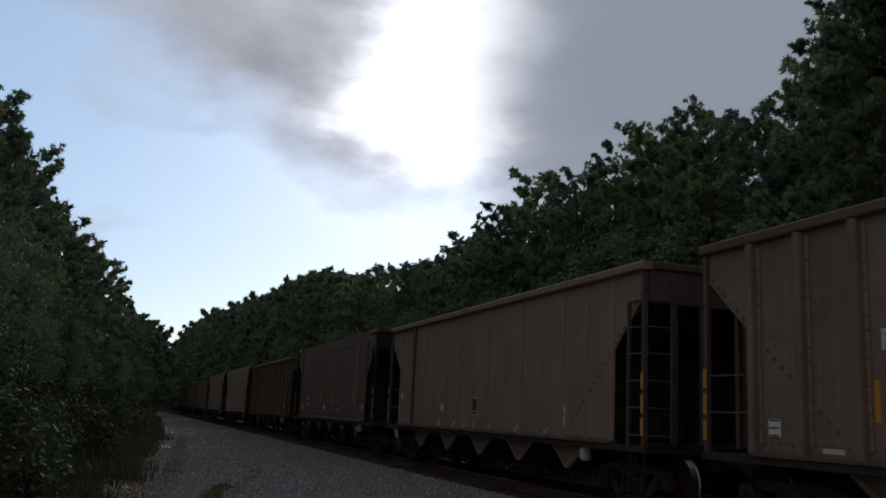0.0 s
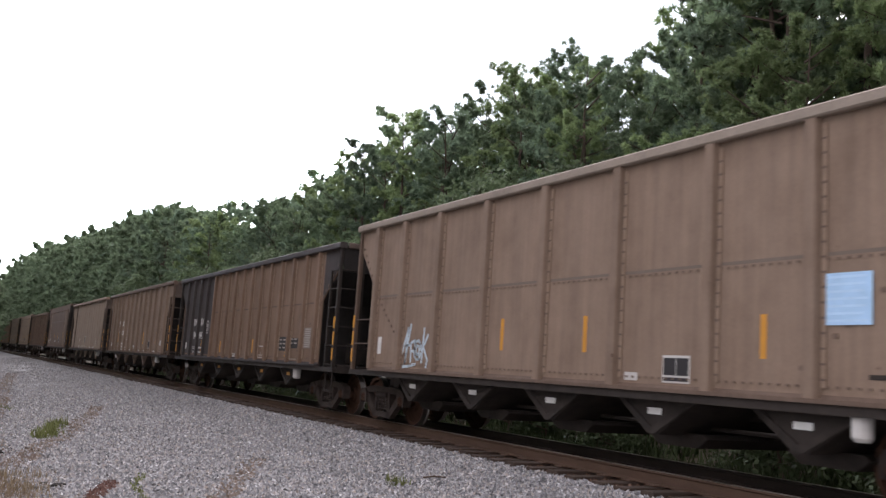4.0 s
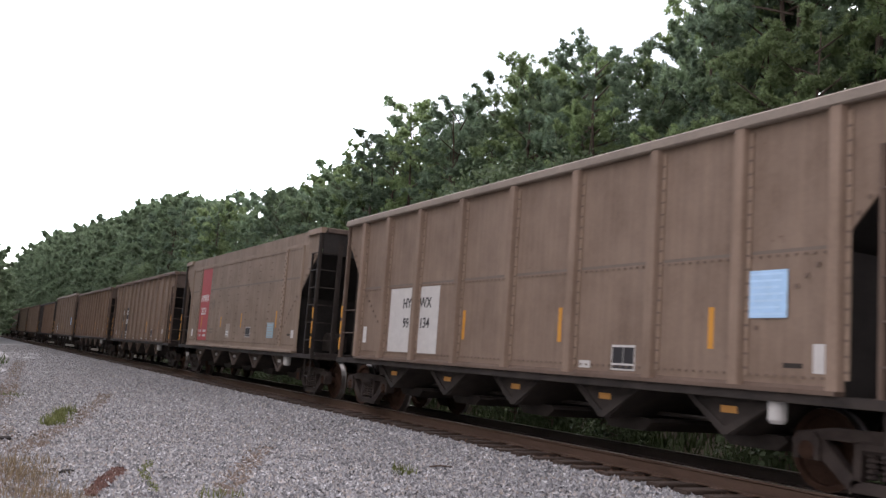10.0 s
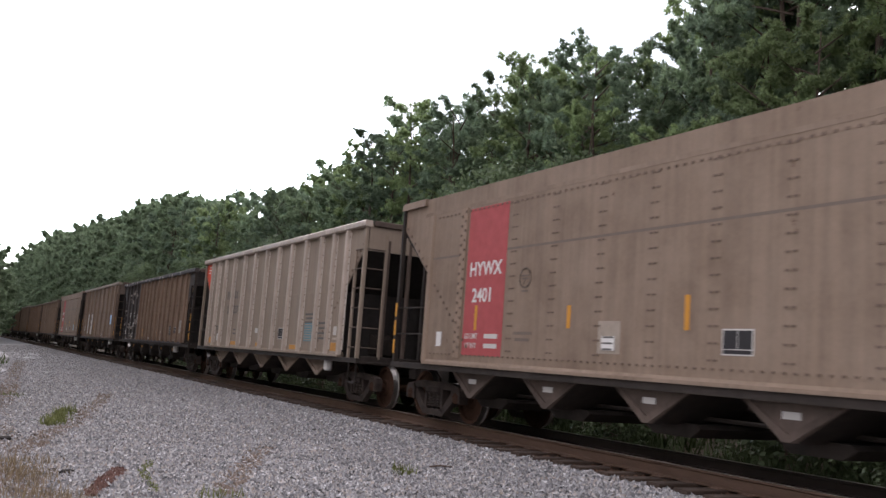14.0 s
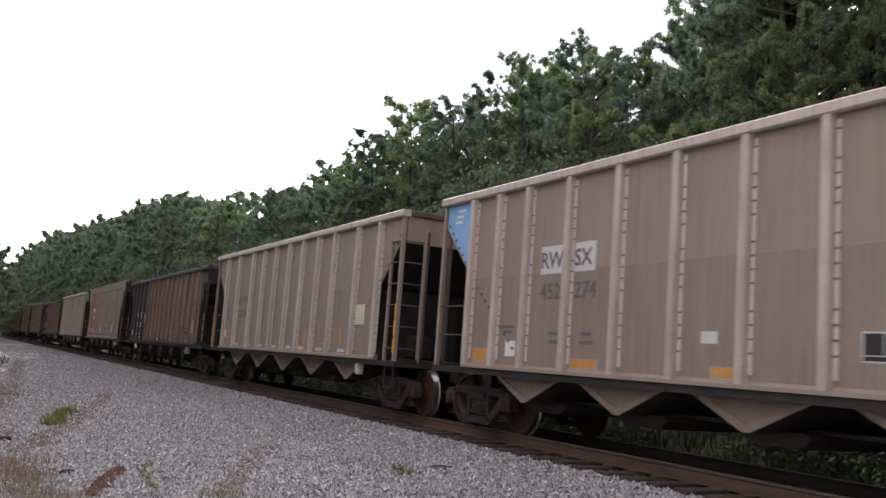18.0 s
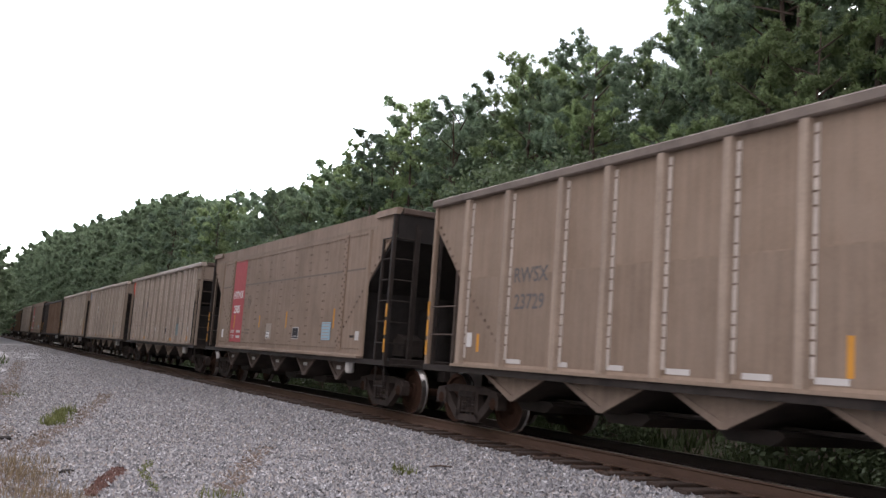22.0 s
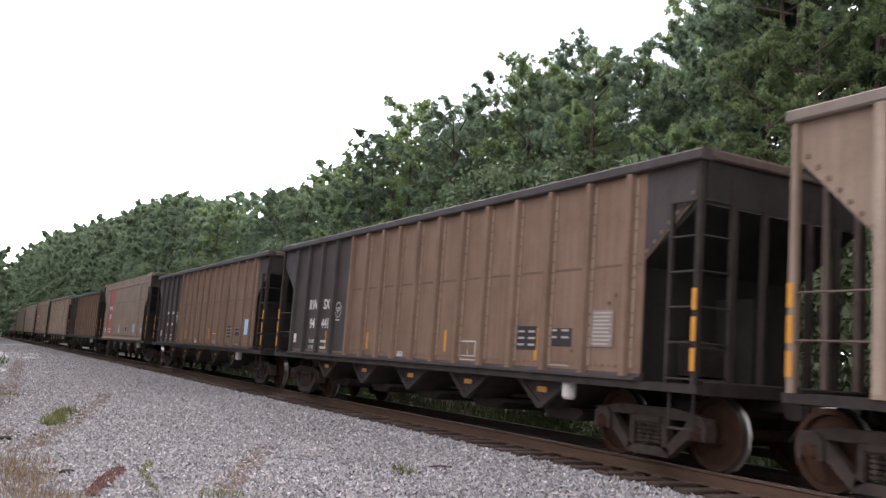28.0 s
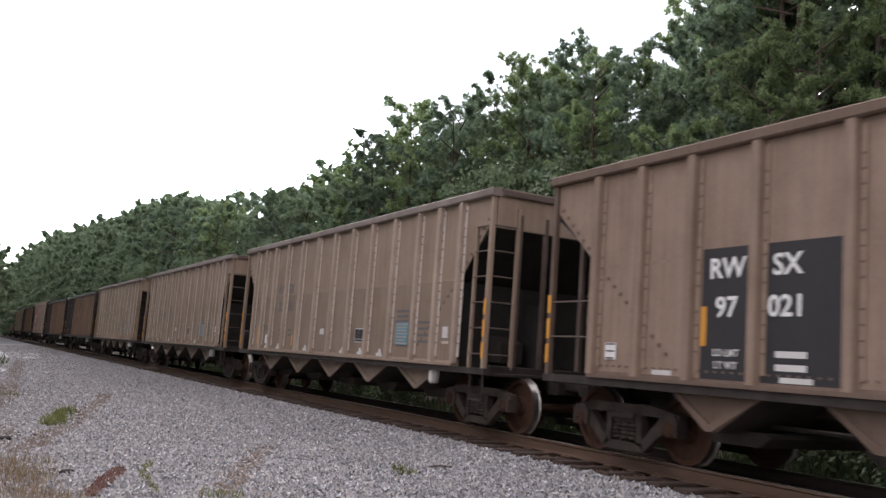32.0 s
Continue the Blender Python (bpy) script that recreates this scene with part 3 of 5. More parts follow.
def leaf_quads(rng, centres, ups, per, spread, size):
    n = len(centres) * per
    c = np.repeat(centres, per, 0) + rng.normal(0, spread, (n, 3))
    nrm = np.repeat(ups, per, 0) + rng.normal(0, 0.7, (n, 3))
    nrm /= np.linalg.norm(nrm, axis=1)[:, None]
    u = np.cross(nrm, rng.normal(0, 1, (n, 3)))
    u /= np.linalg.norm(u, axis=1)[:, None] + 1e-9
    w = np.cross(nrm, u)
    s = rng.uniform(0.6, 1.3, n)[:, None] * size
    return np.stack([c - u * s, c + w * s * 0.6, c + u * s, c - w * s * 0.6], 1).reshape(-1, 3)


def trunk_geo(rng, h, r, limbs):
    g = Geo()
    bend = rng.normal(0, 0.25, 2)
    pts = [Vector((bend[0] * (k / 6) ** 2 + rng.normal(0, 0.05), bend[1] * (k / 6) ** 2 + rng.normal(0, 0.05), h * k / 6)) for k in range(7)]
    for k in range(6):
        g.tube(pts[k], pts[k + 1], r * (1 - k / 6.6), 7, r * (1 - (k + 1) / 6.6))
    for p, q in limbs[::2]:
        g.tube(p, q, 0.04, 4, 0.01)
    return g


def pine(seed, h, spread, crown_from, limbs_n, twigs, per, length, width, open_top=0.0):
    """A tall pine: bare lower trunk, rising limbs, and needle tufts at the ends of their twigs."""
    rng = np.random.default_rng(seed)
    cen, axes, limbs = [], [], []
    for i in range(limbs_n):
        f = (i + rng.uniform(0.1, 0.9)) / limbs_n
        z = h * (crown_from + (0.97 - crown_from) * f)
        reach = spread * (0.5 + 0.5 * math.sin(math.pi * min(1.0, 0.22 + 0.74 * f))) * rng.uniform(0.6, 1.12)
        if rng.uniform() < open_top:
            reach *= 0.35
        a = 2.399 * i + rng.uniform(-0.5, 0.5)
        out = np.array([math.cos(a), math.sin(a), 0.1 + 0.75 * f ** 2 + rng.uniform(-0.12, 0.2)])
        root = np.array([0, 0, z - 0.25 * reach])
        tip = root + out * reach
        limbs.append((tuple(root), tuple(tip)))
        s = rng.uniform(0.3, 1.0, (twigs, 1)) ** 0.55
        side = rng.normal(0, 0.75, (twigs, 3)) * [1, 1, 0.55] + out * 0.7 + [0, 0, 0.45]
        side /= np.linalg.norm(side, axis=1)[:, None]
        cen.append(root + s * (tip - root) + side * rng.uniform(0.08, 0.48, (twigs, 1)) * (0.55 + 0.2 * spread))
        axes.append(side + [0, 0, 0.3])
    crown = np.array([0, 0, h * 0.98]) + rng.normal(0, 0.22, (twigs // 2, 3)) * [1, 1, 1.6]
    cen.append(crown)
    axes.append(np.tile([[0, 0, 1.0]], (len(crown), 1)))
    cen, axes = np.concatenate(cen), np.concatenate(axes)
    axes /= np.linalg.norm(axes, axis=1)[:, None]
    return trunk_geo(rng, h * 0.97, 0.010 * h + 0.03, limbs).mesh("trunk"), triangles("crown", blades(rng, cen, axes, per, length, width), None)


def broadleaf(seed, h, spread, clusters, leaves, size=0.13):
    """A leafy tree or tall shrub: limbs under a crown of many small leaves in lumps."""
    rng = np.random.default_rng(seed)
    cen, ups, limbs = [], [], []
    for i in range(clusters):
        f = rng.uniform(0.0, 1)
        z = h * (0.22 + 0.74 * f)
        reach = spread * math.sqrt(max(0.05, 1 - (2 * f - 0.75) ** 2 / 1.7)) * rng.uniform(0.5, 1.0)
        a = rng.uniform(0, 2 * math.pi)
        tip = np.array([reach * math.cos(a), reach * math.sin(a), z])
        limbs.append(((0, 0, z * 0.7), tuple(tip)))
        d = rng.normal(0, 1, (14, 3))
        d /= np.linalg.norm(d, axis=1)[:, None]
        d[:, 2] = np.abs(d[:, 2]) * 1.1 - 0.4
        cen.append(tip + d * rng.uniform(0.5, 1.0) * 0.24 * spread ** 0.9)
        ups.append(d + [0, 0, 0.5])
    cen, ups = np.concatenate(cen), np.concatenate(ups)
    return trunk_geo(rng, h * 0.85, 0.013 * h + 0.02, limbs).mesh("trunk"), triangles("crown", leaf_quads(rng, cen, ups, leaves, 0.16 * spread ** 0.5, size), None, quads=True)


def tree_kind(name, meshes, leaf, label, category="tree", group="trackside woods"):
    ob = tagged(new(name), label, category, group)
    part("trunk", meshes[0], BARK, ob)
    part("crown", meshes[1], leaf, ob)
    return ob


# the wood's top beyond the track, by bearing from the bank: distance along over distance across, rise over distance across
RIDGE = ((-2, 0.9), (0.86, 0.85), (0.95, 0.70), (1.04, 0.62), (1.10, 0.57), (1.17, 0.56), (1.21, 0.59), (1.28, 0.625), (1.35, 0.62), (1.39, 0.60), (1.43, 0.62),
         (1.5, 0.65), (1.557, 0.655), (1.6, 0.625), (1.655, 0.628), (1.725, 0.602), (1.82, 0.64), (1.92, 0.62), (2.05, 0.675), (2.2, 0.64), (2.37, 0.62), (2.58, 0.585),
         (2.74, 0.53), (3.1, 0.588), (3.57, 0.60), (3.94, 0.665), (4.37, 0.716), (5.07, 0.831), (6.15, 0.904), (6.92, 0.90), (8.2, 1.018), (10.2, 1.146), (11.85, 1.26),
         (15.9, 1.36), (25, 1.75))


def skyline(x, y):
    """Height that the tops of the wood beyond the track reach at a place, as seen from beside the track."""
    return 1.09 + (x + 9.17) * np.interp(y / (x + 9.17), [p for p, _ in RIDGE], [q for _, q in RIDGE])


def far_wood(spots, kinds, leaf):
    """The wood that runs on into the distance, joined as one mass of trees."""
    rnd = random.Random(8)
    out = []
    for x, y, h in spots:
        me = rnd.choice(kinds)
        co = np.empty(len(me.vertices) * 3, dtype=np.float32)
        me.vertices.foreach_get("co", co)
        co = co.reshape(-1, 3)
        a, k = rnd.uniform(0, 6.28), h / 15.0
        c, s = math.cos(a) * max(k, 0.8), math.sin(a) * max(k, 0.8)
        z0 = float(ground_height(x, y))
        out.append(np.stack([x + c * co[:, 0] - s * co[:, 1], y + s * co[:, 0] + c * co[:, 1], z0 + k * co[:, 2]], 1))
    ob = new("far_wood", triangles("far_wood", np.concatenate(out), leaf))
    return tagged(ob, "dense green woods running on into the distance", "woods", kind="stuff")


def plant_trees():
    rnd = random.Random(21)
    lush = "tall green pine tree in a dense trackside wood"
    near = [tree_kind("pine_tree", pine(s, 14, sp, cf, n, 21, 34, 0.215, 0.026), PINE, lush)
            for s, sp, cf, n in ((1, 2.3, 0.30, 50), (2, 2.7, 0.28, 54), (3, 2.0, 0.40, 42), (4, 2.5, 0.25, 52))]
    slim = [tree_kind("pine_tree", pine(s, 14, sp, 0.42, n, 20, 36, 0.21, 0.025, 0.3), PINE, "slender pine tree with an open crown") for s, sp, n in ((5, 1.5, 28), (26, 1.7, 32))]
    mid = [tree_kind("pine_tree", pine(s, 14, sp, cf, n, 19, 20, 0.27, 0.046), PINE, lush) for s, sp, cf, n in ((21, 2.4, 0.30, 46), (22, 2.7, 0.25, 50), (23, 2.1, 0.35, 42))]
    far = [tree_kind("pine_tree", pine(s, 14, sp, cf, n, 15, 12, 0.36, 0.085), PINE, lush) for s, sp, cf, n in ((11, 2.5, 0.22, 44), (12, 2.9, 0.2, 48), (13, 2.2, 0.28, 40))]
    deep = [tree_kind("pine_tree", pine(s, 14, sp, 0.12, n, 13, 9, 0.45, 0.11), DEEP, "pine tree deep in the wood, shade painted into its green") for s, sp, n in ((6, 2.9, 44), (7, 2.5, 42))]
    leafy = [tree_kind("broadleaf_tree", broadleaf(s, 9, sp, n, 7, 0.105), LEAF, "light green leafy tree at the wood's edge") for s, sp, n in ((8, 2.3, 60), (9, 2.8, 70), (10, 1.9, 50))]
    coarse = [tree_kind("pine_tree", pine(s, 14, sp, 0.15, n, 11, 9, 0.6, 0.17), PINE, lush) for s, sp, n in ((31, 2.7, 32), (32, 3.0, 34), (33, 2.4, 30))]
    bushes = [tree_kind("shrub", broadleaf(s, 3, 1.5, 22, 6, 0.095), SHRUB, "green leafy shrub beside the track", "shrub", "trackside shrubs") for s in (14, 15, 16)]
    masses = [ob.children[1].data if ob.children[1].name.startswith("crown") else ob.children[0].data for ob in coarse]
    spots, mass = [], []
    # single tops that stand out against the sky, by bearing, rise and distance across
    for a, e, x, who in ((0.84, 0.84, 11.0, near[1]), (0.95, 0.70, 11.2, near[3]), (1.03, 0.655, 10.4, slim[1]), (1.29, 0.632, 10.8, near[1]), (1.345, 0.618, 12.4, near[2]), (1.52, 0.660, 10.8, near[3]),
                         (1.655, 0.632, 11.6, slim[1]), (1.83, 0.648, 10.6, near[2]), (2.05, 0.685, 10.8, slim[0]), (2.26, 0.655, 10.4, slim[0]), (2.37, 0.625, 11.2, near[2]),
                         (2.57, 0.59, 10.8, near[2]), (3.1, 0.595, 11.0, near[0]), (4.0, 0.675, 10.6, near[2]), (5.05, 0.838, 11.2, near[0])):
        spots.append((who, x, a * (x + 9.17), 1.09 + e * (x + 9.17), 14.65))
    # lower, fresher crowns in front of them
    for a, e, x, who, base in ((0.90, 0.52, 8.8, near[0], 14.3), (0.80, 0.55, 8.6, near[2], 14.3), (1.33, 0.45, 8.6, leafy[0], 9), (1.62, 0.46, 8.8, leafy[1], 9), (1.08, 0.44, 8.7, near[2], 14.3)):
        spots.append((who, x, a * (x + 9.17), 1.09 + e * (x + 9.17), base))
    # the wood beyond the track
    y = -6.0
    while y < 430:
        t = max(0, min(1, (y - 60) / 90))
        step = 2.1 + 2.6 * t + 0.012 * max(0, y - 150)
        if y < 110:
            spots.append((rnd.choice(leafy), rnd.uniform(8.0, 9.6), y, rnd.uniform(5.5, 8.5) + 4 * t, 9))
            x = rnd.uniform(10.2, 12.0)
            spots.append((rnd.choice(near if 8 < y < 44 else mid if 44 <= y < 75 else far), x, y + rnd.uniform(-0.8, 0.8), skyline(x, y) * (rnd.uniform(0.78, 0.93) if y < 60 else rnd.uniform(0.82, 0.99)), 14.3))
            x = rnd.uniform(13.0, 16.0)
            spots.append((rnd.choice(mid if 10 < y < 60 else far), x, y + rnd.uniform(-0.8, 0.8), skyline(x, y) * (rnd.uniform(0.82, 0.95) if y < 60 else rnd.uniform(0.85, 0.99)), 14.3))
        if y < 66:
            x = rnd.uniform(17.0, 22.0)
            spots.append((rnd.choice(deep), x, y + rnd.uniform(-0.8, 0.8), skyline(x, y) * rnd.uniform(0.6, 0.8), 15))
        if y >= 110:
            for x0, x1, k0, k1 in ((8.5, 11.0, 0.62, 0.85), (11.5, 14.0, 0.82, 1.0), (15.0, 19.0, 0.85, 1.0)):
                x = rnd.uniform(x0, x1)
                mass.append((x, y + rnd.uniform(-1, 1), float(skyline(x, y)) * rnd.uniform(k0, k1)))
        if 2 < y < 75:
            spots.append((rnd.choice(bushes), rnd.uniform(4.8, 7.6), y + rnd.uniform(-0.8, 0.8), rnd.uniform(1.3, 2.8), 3))
        if -6 < y < 34:
            spots.append((rnd.choice(bushes), rnd.uniform(8.5, 10.5), y + rnd.uniform(-0.8, 0.8), rnd.uniform(3.2, 5.2), 3))
            spots.append((rnd.choice(leafy), rnd.uniform(12.0, 16.0), y + rnd.uniform(-0.8, 0.8), rnd.uniform(4.5, 6.5), 9))
        y += step
    # the wood on the near side: its edge comes closer to the track further on
    y = 17.0
    while y < 300:
        edge = -9.17 + y * np.interp(y, [17, 30, 45, 60, 80, 90, 100, 120, 150, 200, 300], [-0.17, -0.145, -0.09, -0.055, -0.012, 0.012, 0.03, 0.05, 0.0407, 0.0305, 0.0203])
        top = 1.09 + y * np.interp(y, [17, 30, 45, 60, 80, 90, 100, 120, 150, 200, 300], [0.44, 0.41, 0.29, 0.215, 0.155, 0.13, 0.11, 0.088, 0.075, 0.06, 0.045])
        if y < 100:
            spots.append((rnd.choice(leafy), edge - rnd.uniform(1.6, 2.2), y, rnd.uniform(0.45, 0.65) * top, 9))
            spots.append((rnd.choice(near if y < 34 else mid if y < 60 else far), edge - rnd.uniform(2.0, 2.8), y + rnd.uniform(-0.8, 0.8), top * rnd.uniform(0.88, 1.04), 15))
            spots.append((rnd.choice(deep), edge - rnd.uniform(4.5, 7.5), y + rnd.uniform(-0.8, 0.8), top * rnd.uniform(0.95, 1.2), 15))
            spots.append((rnd.choice(bushes), edge + rnd.uniform(-1.4, 0.1), y + rnd.uniform(-0.8, 0.8), rnd.uniform(1.4, 3.2), 3))
        else:
            for d0, k in ((1.2, 0.85), (2.2, 1.0), (5.0, 1.1)):
                mass.append((edge - d0 - rnd.uniform(0, 1), y, top * k * rnd.uniform(0.85, 1.05)))
        y += 2.2 + y * 0.016
    for y in np.arange(300.0, 800.0, 14.0):
        mass.append((-6.2 - rnd.uniform(0, 2), float(y), rnd.uniform(13, 19)))
        mass.append((-10.5 - rnd.uniform(0, 3), float(y), rnd.uniform(16, 22)))
        mass.append((7.0 + rnd.uniform(0, 2), float(y), rnd.uniform(14, 20)))
    for y in np.arange(24.0, 120.0, 1.7):
        x = float(np.interp(y, [20, 30, 48, 147], [-10.2, -9.8, -8.4, -6.2])) - rnd.uniform(0, 1.6)
        spots.append((rnd.choice(bushes), x, float(y), rnd.uniform(0.9, 2.0), 3))
    for y in np.arange(9.0, 40.0, 1.3):
        spots.append((rnd.choice(bushes), rnd.uniform(-11.8, -10.2) - 0.01 * y, float(y), rnd.uniform(0.8, 1.9), 3))
    for ob, x, y, h, base in spots:
        k = float(h) / base
        m = pose(x, y, float(ground_height(x, y)) - 0.15, rnd.uniform(-3, 3), rnd.uniform(-3, 3), rnd.uniform(0, 360))
        c = copy_thing(ob, m)
        w = max(k, 0.75) if base > 10 else k
        for leaf in c.children:
            if leaf.name.startswith("crown") and leaf.material_slots[0].material == PINE:
                leaf.material_slots[0].material = PINE_FRESH if 8.4 < x < 9.0 else rnd.choice((PINE, PINE, PINE_FRESH, PINE_DARK))
        c.scale = (w * rnd.uniform(0.9, 1.15), w * rnd.uniform(0.9, 1.15), k)
    far_wood(mass, masses, PINE)
    for ob in near + slim + mid + far + deep + leafy + bushes + coarse:
        for o in (*ob.children, ob):
            bpy.data.objects.remove(o)


plant_trees()


def weeds(name, label, spots, mat, seed, per=26, height=0.22, width=0.012):
    """Tufts of grass and weeds: thin curved blades from each spot."""
    rng = np.random.default_rng(seed)
    out = []
    for x, y, r, k in spots:
        n = int(per * k)
        bx, by = x + rng.normal(0, r, n), y + rng.normal(0, r, n)
        bz = np.array([ground_height(p, q) for p, q in zip(bx, by)])
        base = np.stack([bx, by, bz], 1)
        a = rng.uniform(0, 6.28, n)
        d = np.stack([np.cos(a) * 0.5, np.sin(a) * 0.5, rng.uniform(0.6, 1.2, n)], 1) * height * rng.uniform(0.5, 1.3, (n, 1)) * k ** 0.3
        side = np.stack([-np.sin(a), np.cos(a), np.zeros(n)], 1) * width * k ** 0.3
        out.append(np.stack([base - side, base + side, base + d], 1).reshape(-1, 3))
    ob = new(name, triangles(name, np.concatenate(out), mat))
    return tagged(ob, label, "weeds", kind="stuff")


def ground_plants():
    rng = np.random.default_rng(5)
    bank = [(rng.uniform(-14.0, -9.7), rng.uniform(7, 22), 0.3, rng.uniform(0.6, 2.2)) for k in range(240)] + \
        [(rng.uniform(-13.5, -9.0), rng.uniform(22, 50), 0.3, rng.uniform(0.6, 2.2)) for k in range(340)]
    weeds("weeds", "green weeds on the bank below the trees", bank, GRASS, 6, 40, 0.34, 0.02)
    dry = [(rng.uniform(-9.9, -8.1), rng.uniform(6, 40), 0.25, rng.uniform(0.3, 1.2)) for _ in range(150)] + \
        [(rng.uniform(-8.6, -7.9), rng.uniform(9.5, 13), 0.2, rng.uniform(0.6, 1.6)) for _ in range(40)]
    verge = []
    for _ in range(420):
        y = rng.uniform(20, 120)
        verge.append((np.interp(y, [20, 30, 48, 147], [-9.2, -8.8, -7.3, -5.0]) - rng.uniform(0.0, 2.6), y, 0.35, rng.uniform(0.7, 2.4)))
    weeds("weeds", "dark undergrowth along the gravel's edge", verge, GRASS, 31, 44, 0.4, 0.03)
    weeds("dry_grass", "thin dry grass along the gravel's edge", dry, DRY, 7, 24, 0.14, 0.008)
    right = [(rng.uniform(3.4, 8.0), rng.uniform(2, 70), 0.4, rng.uniform(0.6, 2.0)) for _ in range(420)]
    weeds("weeds", "rank green weeds beyond the track", right, GRASS, 8, 34, 0.40, 0.03)
    clumps = [(-7.30 + 0.10 * k, 18.6 + 0.5 * k, 0.10, 1.7) for k in range(6)] + [(-3.75, 10.6, 0.07, 0.9), (-3.72, 10.9, 0.05, 0.7), (-6.35, 10.1, 0.12, 0.8), (-7.7, 26.0, 0.2, 1.0)]
    weeds("weeds", "small olive weed clumps in the gravel", clumps, CLUMP, 9, 46, 0.15, 0.016)
    weeds("weeds", "small olive weed clumps in the gravel", [(-8.3, 9.2, 0.3, 2.0), (-8.0, 9.0, 0.3, 1.5), (-7.6, 8.8, 0.2, 0.8)], CLUMP, 19, 60, 0.10, 0.010)
    weeds("dry_grass", "brown dead weeds in the gravel", [(-7.55 + 0.09 * k, 9.3 + 0.22 * k, 0.05, 0.9) for k in range(6)], TWIG, 10, 40, 0.05, 0.010)
    weeds("dry_grass", "brown dead weeds in the gravel", [(-6.25 + 0.1 * k, 9.6 + 0.3 * k, 0.12, 0.8) for k in range(6)], DRY, 20, 30, 0.05, 0.008)
    rng = np.random.default_rng(3)
    cen = np.array([(-7.08 + rng.normal(0, 0.035), 10.3 + rng.normal(0, 0.035), -0.5 + 0.05 * k) for k in range(6)])
    sprig = tagged(new("sprig", triangles("sprig", leaf_quads(rng, cen, np.tile([[0.2, -0.6, 0.6]], (6, 1)), 26, 0.022, 0.017), CLUMP, quads=True)),
                   "single small green sprig growing in the gravel", "plant", kind="stuff")
    return sprig


ground_plants()


def debris():
    """A dark broken lump and a dead stick lying on the gravel."""
    rng = np.random.default_rng(41)
    for x, y, size in ((-7.70, 12.0, 0.075), (-7.86, 12.2, 0.05), (-8.25, 15.5, 0.09)):
        g = Geo().lathe([(-1.0, 0.3), (-0.6, 0.75), (0.1, 0.9), (0.7, 0.6), (1.0, 0.2)], 7)
        g.v = [tuple(np.array(v) * size * rng.uniform(0.75, 1.2, 3) * [1.2, 1, 0.7]) for v in g.v]
        tagged(part("stone", g, SOOT_SHADE, None, at=(x, y, float(ground_height(x, y)) + size * 0.4)), "dark broken lump lying on pale gravel", "stone", "dark stones")
    z = float(ground_height(-3.1, 10.85)) + 0.05
    tagged(part("stick", Geo().tube((-3.28, 10.84, z), (-3.1, 10.86, z + 0.012), 0.011, 6, 0.014).tube((-3.1, 10.86, z + 0.012), (-2.93, 10.83, z), 0.014, 6, 0.008), BARK, None),
           "dead brown stick lying on the gravel", "stick")


debris()
# ---------------------------------------------------------------- hopper wagons
L, TC, SILL = 16.2, 6.18, 1.035


def shared(key, make):
    """One mesh for all the parts that look alike."""
    if key not in SHARED:
        SHARED[key] = make().mesh(key if isinstance(key, str) else key[0])
    return SHARED[key]


def side_frame():
    """A cast side frame: arched top bar, bottom bar under the springs, columns and diagonals with open windows between them."""
    g = Geo()
    for poly in ([(-1.06, 0.54), (-0.66, 0.585), (0.66, 0.585), (1.06, 0.54), (1.05, 0.64), (0.56, 0.72), (-0.56, 0.72), (-1.05, 0.64)],
                 [(-0.40, 0.10), (0.40, 0.10), (0.37, 0.215), (-0.37, 0.215)],
                 [(-0.88, 0.50), (-0.72, 0.59), (-0.30, 0.20), (-0.40, 0.11)],
                 [(0.88, 0.50), (0.72, 0.59), (0.30, 0.20), (0.40, 0.11)],
                 [(-0.36, 0.19), (-0.27, 0.19), (-0.25, 0.60), (-0.34, 0.60)],
                 [(0.36, 0.19), (0.27, 0.19), (0.25, 0.60), (0.34, 0.60)]):
        g.prism(poly, "x", -0.06, 0.06)
    for y in (-0.89, 0.89):
        g.prism([(y - 0.16, 0.36), (y - 0.10, 0.36), (y - 0.09, 0.52), (y + 0.09, 0.52), (y + 0.10, 0.36), (y + 0.16, 0.36), (y + 0.17, 0.56), (y + 0.10, 0.65), (y - 0.10, 0.65), (y - 0.17, 0.56)],
                "x", -0.10, 0.08)
    return g


def spring():
    """A coil spring as a ribbed cylinder, along x."""
    prof = [(-0.135, 0.0)]
    for k in range(5):
        x = -0.135 + 0.054 * k
        prof += [(x, 0.05), (x + 0.012, 0.072), (x + 0.036, 0.072), (x + 0.048, 0.05)]
    return Geo().lathe(prof + [(0.135, 0.0)], 6)


def wheelset():
    g = Geo()
    g.tube((-0.98, 0, 0), (0.98, 0, 0), 0.075, 10)
    for s in (-1, 1):
        prof = [(0.64, 0.10), (0.64, 0.16), (0.70, 0.18), (0.72, 0.36), (0.66, 0.38), (0.66, 0.475), (0.685, 0.482), (0.70, 0.455),
                (0.80, 0.450), (0.80, 0.385), (0.745, 0.37), (0.765, 0.17), (0.82, 0.15), (0.82, 0.09)]
        g.lathe([(s * x, r) for x, r in prof], 18)
        g.lathe([(s * 0.95, 0.0), (s * 0.95, 0.10), (s * 1.12, 0.10), (s * 1.13, 0.06)], 12)
        for k in range(3):
            a = k * 2.094
            g.tube((s * 1.12, 0.06 * math.cos(a), 0.06 * math.sin(a)), (s * 1.145, 0.06 * math.cos(a), 0.06 * math.sin(a)), 0.017, 6)
    return g


